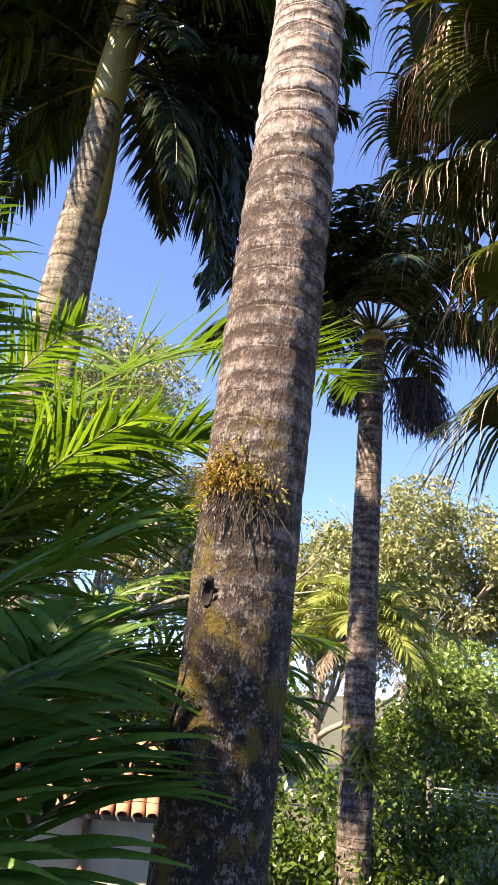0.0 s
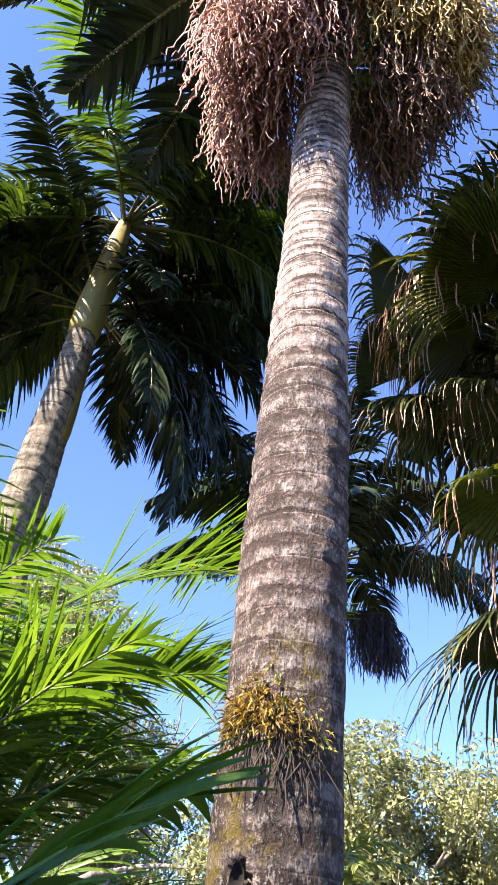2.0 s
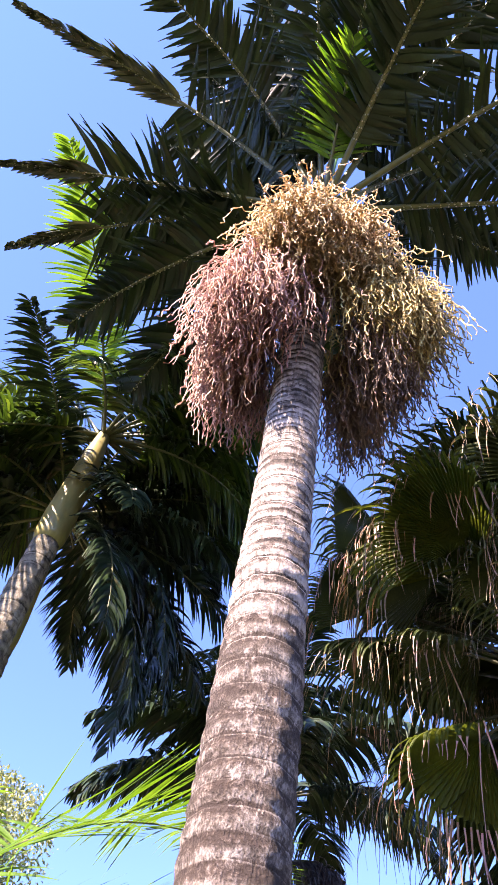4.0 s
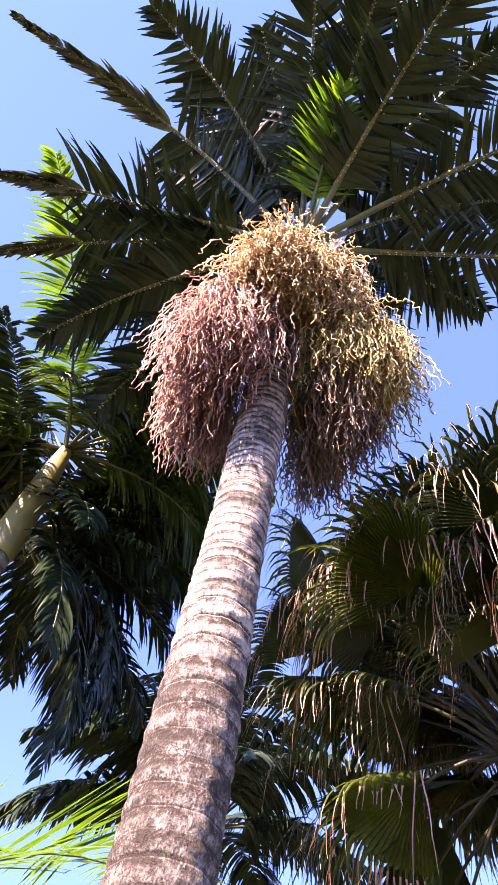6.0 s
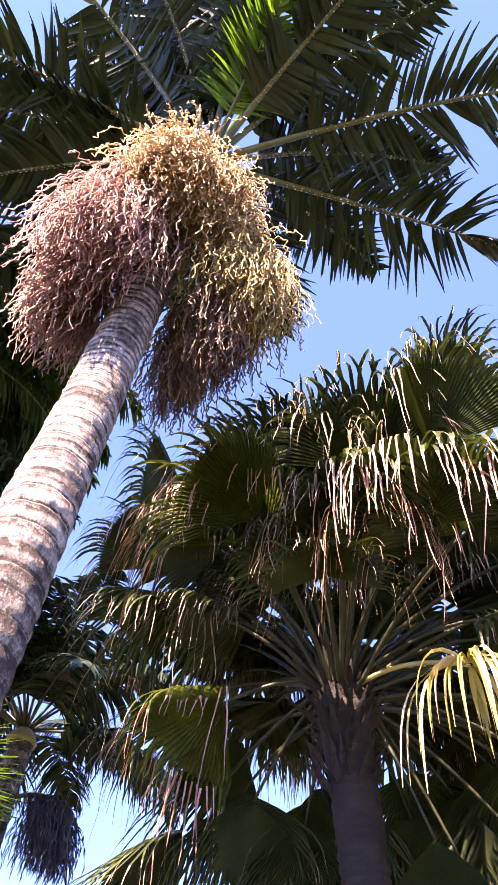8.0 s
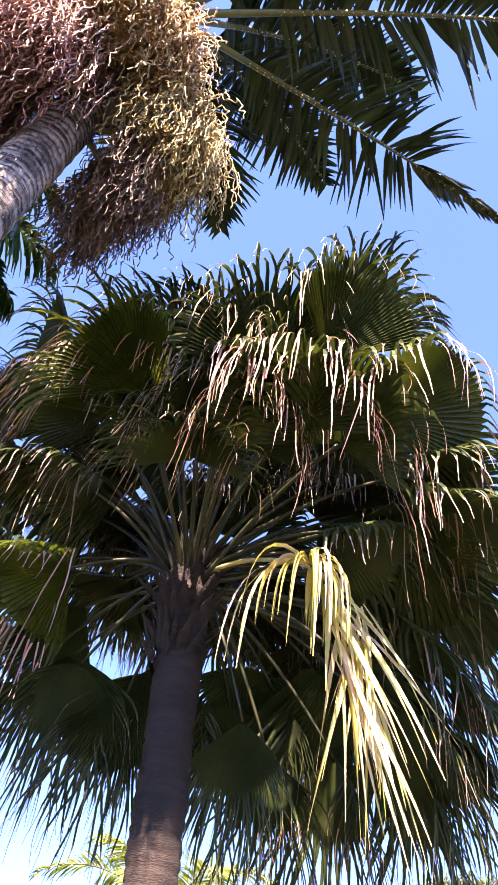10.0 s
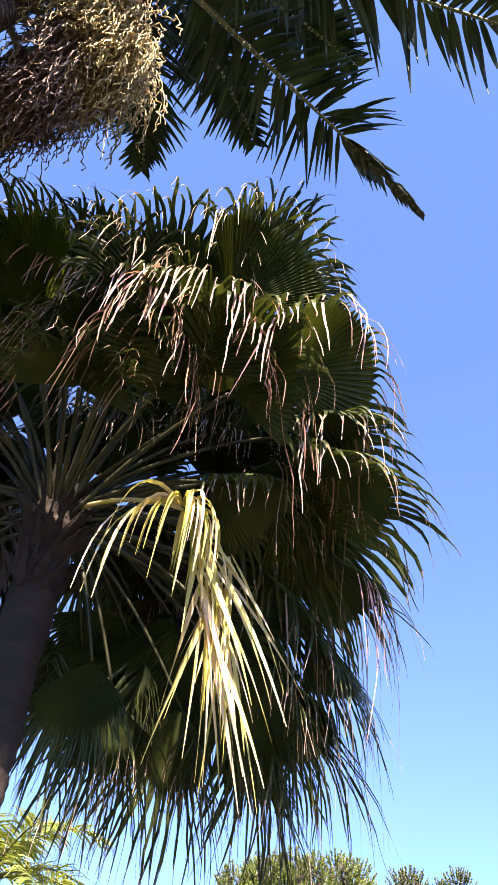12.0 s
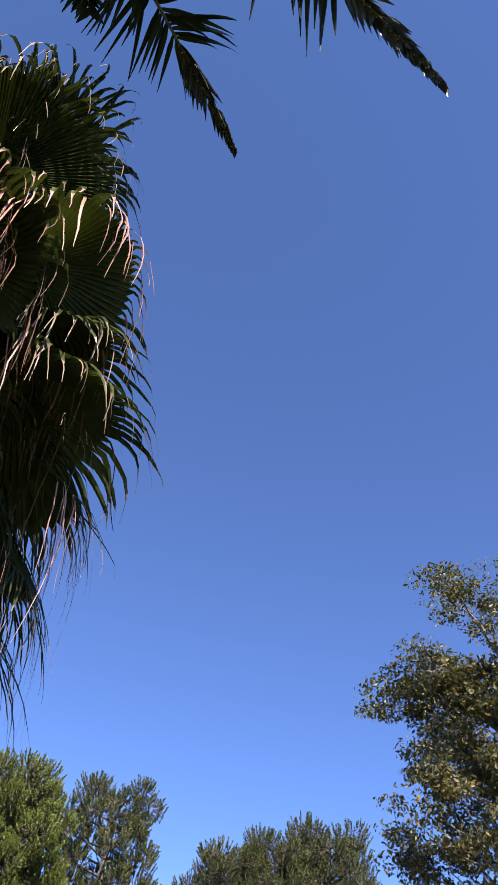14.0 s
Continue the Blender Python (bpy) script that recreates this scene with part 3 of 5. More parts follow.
    tube(pipe, [Vector((-0.22, yw - 0.05, zf)), Vector((-0.2, yw - 0.05, -2.0)), Vector((-0.18, yw - 0.05, ze - 0.1))], [0.05, 0.05, 0.05], 10)
    part("downpipe", pipe, M_PIPE, house, "rusty brown downpipe")


build_house()


def build_cables():
    for k in range(3):
        sh = Shape()
        pts = []
        for i in range(17):
            s = i / 16
            pts.append(Vector((5.9 + 26 * s, 13.9 + 1.0 * s, -0.3 + k * 0.07 + 0.6 * s + 1.2 * s * (s - 1))))
        tube(sh, pts, [0.012] * 17, 5)
        ob = thing("cable", (5.9, 13.9, 0), "thin pale overhead cable across the garden", "cable", "overhead cables")
        part("wire", sh, M_WIRE, ob)
    post = thing("cable_post", (5.8, 13.95, ground_z(5.8, 13.95)), "dark wooden post that carries the cables among shrubs", "post")
    sh = Shape()
    tube(sh, [Vector((5.8, 13.95, ground_z(5.8, 13.95) - 0.3)), Vector((5.82, 13.95, 0.0))], [0.07, 0.055], 8)
    part("pole", sh, M_WOOD_DARK, post)


build_cables()

# ---- the tall palm with the flower bunches ----
def main_palm():
    rng = random.Random(11)
    x, y, lean = 0.55, 3.40, (0.017, -0.046)
    palm = thing("flowering_palm", (x, y, 0), "tall ringed palm with hanging cream and mauve flower bunches", "palm tree")

    def radius(z):
        return 0.188 + 0.035 / (1 + math.exp((z - 4.2) * 2.2)) + 0.012 * math.exp(-(z - 0.3) * 2.0)

    sh = ringed_trunk(x, y, lean, -0.5, 8.0, radius, lambda z: 0.11 if z < 4.2 else 0.07, rng, 56, 0.013, 0.0085, 0.008, ring_from=2.4)
    for v in sh.v:
        # the hollow of the knot hole
        e = math.degrees(math.atan2(v.x - x - lean[0] * (v.z - 1.6), v.y - y - lean[1] * (v.z - 1.6))) % 360
        q = ((e - 226) / 7.5) ** 2 + ((v.z - 1.67) / 0.055) ** 2
        if q < 1.15:
            v -= compass(226, 0) * 0.05 * (1 - q * 0.2)
    trunk = part("trunk", sh, M_BARK, palm, "grey-brown trunk with pale rings, mossy and dark lower down")
    # a knot hole: a shallow oval with a ragged rim, its deep shade painted near-black
    kn = Shape()
    for r, dp in ((0.0, -0.03), (0.5, -0.026), (0.8, -0.014), (1.0, 0.0)):
        for k in range(18):
            t = 2 * math.pi * k / 18
            q = r * (1 + 0.16 * noise.noise(Vector((math.cos(t) * 1.7, math.sin(t) * 1.7, 4.0))))
            az, zz = 226 + 7.0 * q * math.cos(t), 1.67 + 0.05 * q * math.sin(t)
            kn.v.append(Vector((x + lean[0] * (zz - 1.6), y + lean[1] * (zz - 1.6), zz)) + compass(az, 0) * (radius(zz) + dp))
    for j in range(3):
        for k in range(18):
            q, k2 = j * 18, (k + 1) % 18
            kn.f.append((q + k, q + k2, q + 18 + k2, q + 18 + k))
    part("knot_hole", kn, M_HOLLOW_SHADE, trunk, "shallow oval knot hole with its shade painted black")
    crown = Vector((0.63, 2.78, 9.3))
    sheath = Shape()
    neck = Vector((x + lean[0] * 6.2, y + lean[1] * 6.2, 7.8))
    tube(sheath, [neck.lerp(crown, h) for h in (-0.02, 0.2, 0.5, 0.85, 1.1)], [0.185, 0.2, 0.19, 0.16, 0.08], 18)
    part("crownshaft", sheath, M_SHAFT, palm, "green-brown leaf sheaths under the crown")
    # azimuth, rise, bend, turn, length
    fronds = [(206, 61, 66, -1, 3.6), (176, 30, 61, 0, 3.61), (110, 15, 44, 11, 4.15), (142, 15, 61, 2, 5.1), (241, 66, 82, 8, 3.6), (290, 25, 42, -9, 3.75),
              (302, 28, 61, -6, 3.86), (270, 56, 82, -11, 4.7), (90, 52, 60, 0, 3.0), (60, 50, 66, -4, 3.0), (25, 46, 60, 5, 3.2), (345, 40, 64, -5, 3.1),
              (318, 44, 62, 3, 3.2), (310, 8, 58, 3, 3.1), (332, 4, 55, 0, 3.0), (190, 48, 58, 0, 3.1), (222, 74, 58, 3, 3.2), (255, 76, 64, 4, 3.2), (160, 46, 58, 0, 3.0), (282, 70, 60, 6, 3.0), (126, 44, 50, -6, 3.0), (330, 64, 40, 0, 2.5)]
    feather(palm, rng, crown + Vector((-0.05, -0.12, -0.12)), 188, 50, 50, 6, 1.75, M_FROND_YOUNG, M_RACHIS, 34, 0.5, 0.05, 0.12, 0.3, 0.025, 0.3, 0.8, 0.3, 5, label="young bright green frond")
    for i, (az, el, bd, tn, ln) in enumerate(fronds):
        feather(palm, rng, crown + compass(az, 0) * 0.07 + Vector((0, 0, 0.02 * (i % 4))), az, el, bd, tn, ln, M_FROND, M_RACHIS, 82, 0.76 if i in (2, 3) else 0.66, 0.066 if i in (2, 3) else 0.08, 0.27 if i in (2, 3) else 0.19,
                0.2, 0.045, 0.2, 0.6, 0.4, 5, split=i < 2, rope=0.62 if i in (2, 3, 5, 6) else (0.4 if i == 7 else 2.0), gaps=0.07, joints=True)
    spear = Shape()
    tube(spear, [crown, crown + Vector((0.05, -0.1, 1.0)), crown + Vector((0.12, -0.25, 1.9))], [0.05, 0.035, 0.008], 8)
    part("spear_leaf", spear, M_FROND_BRIGHT, palm, "unopened bright green spear leaf")
    # flower bunches round the trunk top: start on the trunk, end of the stalk, strands, their length, spread and rise
    for start, end, n, ln, spread, tilt, fall, mat, lab in (
            ((0.56, 2.98, 7.5), (0.36, 2.56, 7.86), 1400, 1.0, 85, 34, (0.18, 0.38), M_BUD_CREAM, "cream flower bunch, freshly opened"),
            ((0.64, 2.98, 7.4), (0.72, 2.52, 7.72), 950, 0.95, 70, 28, (0.18, 0.38), M_BUD_CREAM, "cream flower bunch, freshly opened"),
            ((0.5, 3.12, 7.15), (0.2, 3.0, 7.4), 1150, 1.38, 55, 10, (0.26, 0.46), M_BUD_PINK, "mauve-pink flower bunch"),
            ((0.52, 3.22, 7.0), (0.28, 3.36, 7.2), 800, 1.35, 65, 0, (0.3, 0.5), M_BUD_PINK, "mauve-pink flower bunch"),
            ((0.8, 3.02, 7.1), (1.24, 2.7, 7.42), 1350, 1.25, 58, 10, (0.25, 0.46), M_BUD_OLIVE, "olive-yellow flower bunch"),
            ((0.8, 3.1, 7.0), (1.12, 2.94, 7.15), 850, 1.3, 45, 0, (0.3, 0.52), M_BUD_BROWN, "brown flower bunch"),
            ((0.8, 3.2, 7.0), (1.16, 3.36, 7.05), 450, 1.2, 50, 0, (0.3, 0.52), M_BUD_BROWN, "brown flower bunch")):
        sh = Shape()
        start, end = Vector(start), Vector(end)
        stalk = hanging_bunch(sh, rng, start, end, n, ln, spread, tilt, fall, 0.0041)
        st = Shape()
        tube(st, stalk, [0.034 - 0.003 * i for i in range(len(stalk))], 7)
        bunch = part("flower_bunch", st, M_RACHIS_GREY, palm, lab)
        part("flower_strands", sh, mat, bunch, kind="stuff")
    # dry bracts
    for p0, d0, ln, w in ((Vector((0.47, 3.0, 6.9)), Vector((-0.45, -0.75, 0.25)), 0.26, 0.15), (Vector((0.6, 2.55, 7.95)), Vector((0.3, -0.5, 0.8)), 0.55, 0.1)):
        sh = Shape()
        blade(sh, p0, d0.normalized(), Vector((0.2, 0.1, 1)), ln, w, 0.05, 6, 0.9)
        blade(sh, p0 + Vector((0, 0, 0.006)), d0.normalized(), Vector((0.2, 0.1, 1)), ln * 0.9, w * 0.8, 0.02, 6, -0.9)
        part("bract", sh, M_SPATHE, palm, "dry straw-yellow bract")
    # fern clump on the bark
    ax = Vector((x + lean[0] * 0.75, y + lean[1] * 0.75, 0))
    fern = thing("fern_clump", ax + Vector((0, 0, 2.2)), "golden dried fern clump with dark roots on the palm trunk", "epiphyte")
    for nm, mat, n, az0, sp, zc, zs, ln in (("fern_leaves", M_FERN, 800, 222, 25, 2.18, 0.05, 0.034), ("fern_roots", M_ROOTS, 80, 206, 24, 2.11, 0.05, 0.08), ("green_leaves", M_FERN_GREEN, 120, 212, 28, 2.2, 0.06, 0.034)):
        sh = Shape()
        for _ in range(n):
            az = rng.gauss(az0, sp)
            zz = rng.gauss(zc, zs) - 0.0016 * abs(az - az0)
            p = ax + compass(az, 0) * (radius(zz) - 0.005 + (abs(rng.gauss(0, 0.03)) if mat is M_FERN else 0.0)) + Vector((0, 0, zz))
            d = compass(az + rng.gauss(0, 40), rng.gauss(0, 35))
            if mat is M_ROOTS:
                tube(sh, [p, p + compass(az, -50) * 0.03, p + compass(az, -70) * 0.045 + Vector((rng.gauss(0, 0.03), 0, -ln * rng.uniform(0.4, 1.3)))], [0.004, 0.003, 0.0015], 3, False)
            else:
                blade(sh, p, d, compass(az + 90, rng.uniform(-60, 60)), ln * rng.uniform(0.4, 1.5), (0.006 if mat is M_FERN else 0.01) * rng.uniform(0.6, 1.6), 0.35, 3, 0.4, rng.uniform(-1.5, 1.5))
        part(nm, sh, mat, fern, kind="stuff")


main_palm()


# ---- slender palms behind ----
def slender_palm(seed, label, x, y, lean, z0, z_crown, r0, r1, bark, shaft, fronds, leaf_mat, count=54, leaf=0.6, width=0.05, sag=0.16, extra=0, base_len=3.0, fresh=-1, stalk=None):
    rng = random.Random(seed)
    palm = thing("palm", (x + lean[0] * (z0 - 1.6), y + lean[1] * (z0 - 1.6), z0), label, "palm tree")
    top = z_crown - shaft
    tr = ringed_trunk(x, y, lean, z0 - 0.3, top, lambda z: r0 + (r1 - r0) * min(1, max(0, (z - z0) / (top - z0))), lambda z: 0.15, rng, 28, 0.035, 0.009, 0.005)
    part("trunk", tr, bark, palm)
    crown = Vector((x + lean[0] * (z_crown - 1.6), y + lean[1] * (z_crown - 1.6), z_crown))
    foot = Vector((x + lean[0] * (top - 1.6), y + lean[1] * (top - 1.6), top - 0.02))
    cs = Shape()
    tube(cs, [foot.lerp(crown, s) for s in (0, 0.06, 0.2, 0.5, 0.8, 1.0, 1.1)], [r1 * q for q in (1.02, 1.2, 1.25, 1.08, 0.85, 0.6, 0.25)], 20)
    part("crownshaft", cs, M_SHAFT, palm, "smooth yellow-green crownshaft")
    allf = list(fronds)
    for i in range(extra):
        allf.append((i * 137.5 + seed * 31, rng.uniform(15, 65), rng.uniform(55, 80), rng.uniform(-8, 8), base_len * rng.uniform(0.85, 1.1)))
    for i, (az, el, bd, tn, ln) in enumerate(allf):
        feather(palm, rng, crown + compass(az, 0) * 0.05, az, el, bd, tn, ln, M_FROND_BRIGHT if i == fresh else leaf_mat, stalk or M_RACHIS, count, leaf, width, sag, 0.18, 0.03, 0.15, 0.65, 0.3, 4, split=i < 2)
    return palm, crown, rng


slender_palm(21, "slender palm with banded grey trunk and yellow-green crownshaft", -1.27, 6.90, (0.045, 0.002), ground_z(-1.5, 6.9), 9.5, 0.21, 0.16, M_BARK_SMOOTH, 2.2,
             [(203, 39, 54, 2, 4.0), (332, 6, 60, -2, 3.0), (269, 4, 60, -4, 3.0), (81, 18, 62, 2, 3.1), (52, 17, 40, 15, 3.1), (290, -2, 60, 0, 3.0),
              (20, 15, 60, 3, 3.0), (110, 25, 65, -4, 3.1), (70, 2, 55, 4, 3.0), (100, 8, 60, 4, 3.0), (310, 0, 60, 0, 3.0), (165, 5, 70, 0, 2.8), (140, 8, 75, 0, 3.0), (188, -8, 60, 0, 2.6), (120, 0, 70, 0, 2.8), (95, 10, 95, 0, 3.4), (130, 15, 100, 0, 3.4), (110, -10, 75, 0, 3.4), (150, 20, 105, 0, 3.4), (75, 20, 100, 0, 3.4), (300, -10, 60, 0, 3.0), (280, -15, 60, 0, 3.0), (325, -15, 60, 0, 3.0), (265, -22, 50, 0, 2.8), (130, 25, 70, 0, 3.0), (250, -30, 45, 0, 3.0), (275, -35, 45, 0, 3.0)], M_FROND_SUNLIT, 84, 0.68, 0.06, 0.4, 1, fresh=0)
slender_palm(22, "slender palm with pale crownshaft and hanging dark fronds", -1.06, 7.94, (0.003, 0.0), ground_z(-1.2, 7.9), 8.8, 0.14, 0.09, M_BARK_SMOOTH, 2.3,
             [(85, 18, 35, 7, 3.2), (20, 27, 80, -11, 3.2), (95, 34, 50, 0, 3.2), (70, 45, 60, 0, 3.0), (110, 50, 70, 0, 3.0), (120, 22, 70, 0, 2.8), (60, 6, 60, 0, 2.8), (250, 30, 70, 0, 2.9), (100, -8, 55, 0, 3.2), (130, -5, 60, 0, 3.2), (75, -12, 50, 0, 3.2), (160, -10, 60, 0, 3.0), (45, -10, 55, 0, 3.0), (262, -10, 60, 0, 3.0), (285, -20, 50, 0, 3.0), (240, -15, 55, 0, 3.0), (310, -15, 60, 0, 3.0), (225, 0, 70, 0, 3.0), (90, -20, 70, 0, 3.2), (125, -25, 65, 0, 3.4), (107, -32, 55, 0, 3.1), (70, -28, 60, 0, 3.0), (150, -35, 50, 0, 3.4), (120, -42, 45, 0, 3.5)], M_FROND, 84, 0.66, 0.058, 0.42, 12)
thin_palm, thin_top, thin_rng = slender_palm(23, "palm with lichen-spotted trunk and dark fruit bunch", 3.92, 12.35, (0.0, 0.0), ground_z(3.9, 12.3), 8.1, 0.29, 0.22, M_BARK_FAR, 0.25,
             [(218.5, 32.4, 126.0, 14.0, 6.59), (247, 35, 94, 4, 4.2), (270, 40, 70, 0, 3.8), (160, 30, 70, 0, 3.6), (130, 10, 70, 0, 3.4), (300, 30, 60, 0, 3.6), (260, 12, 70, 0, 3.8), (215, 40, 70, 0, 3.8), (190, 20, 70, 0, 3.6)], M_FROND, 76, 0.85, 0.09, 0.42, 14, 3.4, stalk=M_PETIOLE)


def thin_palm_fruit():
    for az, out, n, ln, z in ((112, 0.75, 700, 1.2, 6.95), (285, 0.3, 240, 0.9, 7.1)):
        sh = Shape()
        stalk = strands(sh, thin_rng, Vector((3.92, 12.35, z)) + compass(az, 0) * 0.2, az, out, 1.2, n, ln, 45, 0.0075, kinks=11, flare=0.35, tilt=-20, fall=(0.4, 0.8))
        st = Shape()
        tube(st, stalk, [0.04 - 0.003 * i for i in range(len(stalk))], 6)
        bunch = part("fruit_bunch", st, M_RACHIS, thin_palm, "dark hanging fruit bunch")
        part("fruit_strands", sh, M_FRUIT_DARK, bunch, kind="stuff")
    tuft = thing("epiphyte", (4.0, 12.05, 0.3), "yellow-green epiphyte tuft growing on the spotted trunk", "epiphyte")
    sh = Shape()
    for _ in range(150):
        az = thin_rng.gauss(165, 35)
        zz = thin_rng.gauss(0.35, 0.2)
        blade(sh, Vector((3.92, 12.35, zz)) + compass(az, 0) * 0.27, compass(az + thin_rng.gauss(0, 40), thin_rng.gauss(10, 35)), compass(az + 90, 20), thin_rng.uniform(0.15, 0.32), 0.06, 0.25, 3, 0.3)
    part("tuft_leaves", sh, M_FERN_GREEN, tuft, kind="stuff")


thin_palm_fruit()


# ---- the small feather palm further down, with a skirt of dead fronds ----
def feather_clump(seed, x, y, zc, label, ln=3.0, n=20, skirt=True, mat=None):
    rng = random.Random(seed)
    g = ground_z(x, y)
    palm = thing("feather_palm", (x, y, g), label, "palm tree")
    part("trunk", ringed_trunk(x, y, (0, 0), g - 0.3, zc, lambda z: 0.2, lambda z: 0.2, rng, 18, 0.08, 0.01, 0.01), M_BARK_FAR, palm)
    crown = Vector((x, y, zc))
    for i in range(n):
        az = i * 137.5 + rng.uniform(-15, 15)
        el = 72 - 75 * (i / n) + rng.uniform(-6, 6)
        feather(palm, rng, crown, az, el, rng.uniform(75, 105), rng.uniform(-12, 12), ln * rng.uniform(0.8, 1.1), mat or M_FEATHER_SUNLIT, M_RACHIS, 54, 0.62, 0.045, 0.24, 0.12, 0.03, 0.3, 0.7, 0.3, 4)
    if skirt:
        for i in range(16):
            az = i * 137.5
            feather(palm, rng, crown - Vector((0, 0, 0.2)), az, rng.uniform(-35, -10), rng.uniform(45, 70), 0, ln * rng.uniform(0.7, 0.95), M_SKIRT, M_SKIRT, 26, 0.4, 0.03, 0.4, 0.1, 0.025, 0.0, 0.4, 0.4, 3, label="dead hanging frond")


feather_clump(31, 5.28, 16.5, 2.85, "short feather palm with sunlit arching fronds and dead skirt", 2.3)
feather_clump(32, 10.15, 10.15, 4.4, "feather palm with yellow-green fronds behind the fan palm", 2.6, 14, False)


# ---- young palms beside the camera ----
def young_palm(seed, base, label, fronds, mat, count, leaf, width, sag=0.1, ahead=0.75):
    rng = random.Random(seed)
    palm = thing("young_palm", base, label, "palm")
    for i, (az, el, bd, tn, ln) in enumerate(fronds):
        feather(palm, rng, Vector(base) + compass(az, 0) * 0.05, az, el, bd, tn, ln, mat, M_RACHIS, count, leaf, width, sag, 0.42, 0.026, 0.12, ahead, 0.15, 5, split=i < 3)


young_palm(41, (-1.6, 5.0, ground_z(-1.6, 5.0)), "young palm with glossy bright green arching fronds",
           [(105, 91, 80, 10, 3.4), (70, 91, 90, 10, 3.6), (111, 97, 57, -4, 3.75), (64, 78, 69, 1, 3.5), (50, 88, 80, 0, 3.8), (105, 84, 95, 6, 3.6), (150, 86, 70, 0, 3.2), (270, 80, 75, 0, 3.4),
            (20, 80, 80, 0, 3.5), (75, 66, 70, 0, 3.2), (95, 62, 70, 0, 2.8), (35, 70, 80, 0, 3.4)], M_FROND_BRIGHT, 56, 0.7, 0.036)
young_palm(47, (-1.6, 5.05, ground_z(-1.6, 5.05)), "palm with long arching fronds and stiff pale green leaflets",
           [(74, 90, 101, -17, 6.8), (95, 91, 90, 10, 3.9), (60, 86, 95, -10, 5.6)], M_FROND_BRIGHT, 110, 0.85, 0.036, 0.03, 0.38)
young_palm(42, (-0.75, 2.3, ground_z(-0.75, 2.3)), "young palm with broad leaves coloured as in shade close by",
           [(32, 58, 18, -11, 2.1), (79, 98, 76, -2, 2.1), (41, 56, 58, -3, 2.1), (27, 83, 113, 13, 2.7), (20, 70, 60, 0, 2.2), (340, 75, 60, 0, 2.4), (300, 80, 70, 0, 2.4), (36, 68, 70, 4, 2.0)], M_FROND_SHADED, 30, 0.52, 0.055)
young_palm(44, (-1.3, 4.2, ground_z(-1.3, 4.2)), "tall young palm with upright bright green fronds",
           [(308, 108, 45, 3, 4.5), (284, 110, 34, 1, 3.5), (330, 95, 50, 0, 3.8), (60, 92, 60, 0, 3.4), (250, 80, 70, 0, 3.4), (110, 88, 60, 0, 3.0), (10, 84, 60, 0, 3.6)], M_FROND_BRIGHT, 54, 0.68, 0.038)
young_palm(43, (-0.8, 6.3, ground_z(-0.8, 6.3)), "young palm with bright green fronds below the slender palms",
           [(70, 80, 90, 0, 3.6), (100, 76, 90, 0, 3.4), (130, 70, 85, 0, 3.2), (160, 66, 80, 0, 3.0), (40, 85, 80, 0, 3.6), (200, 75, 80, 0, 3.2), (85, 60, 70, 0, 3.0), (115, 55, 70, 0, 2.8), (60, 64, 70, 0, 3.0), (180, 84, 80, 0, 3.4)], M_FROND_BRIGHT, 50, 0.64, 0.04, 0.14)

# two palms added out of view to keep the sun off the house wall
for px0, py0, seed0 in ((-3.3, 6.4, 45), (-2.9, 7.9, 46)):
    young_palm(seed0, (px0, py0, ground_z(px0, py0)), "unseen young palm added to shade the house wall",
               [(i * 51, 62 + 9 * (i % 3), 75, 0, 3.4 + 0.2 * (i % 2)) for i in range(10)], M_FROND_BRIGHT, 48, 0.64, 0.04, 0.14)
# an unseen palm, added out of view only to shade the near leaves
slender_palm(24, "unseen slender palm with banded grey trunk, added to shade the near leaves", -4.6, 0.3, (0.0, 0.0), ground_z(-4.6, 0.3), 5.0, 0.16, 0.13, M_BARK_SMOOTH, 1.2, [], M_FROND, 60, 0.66, 0.08, 0.3, 16, 2.7)

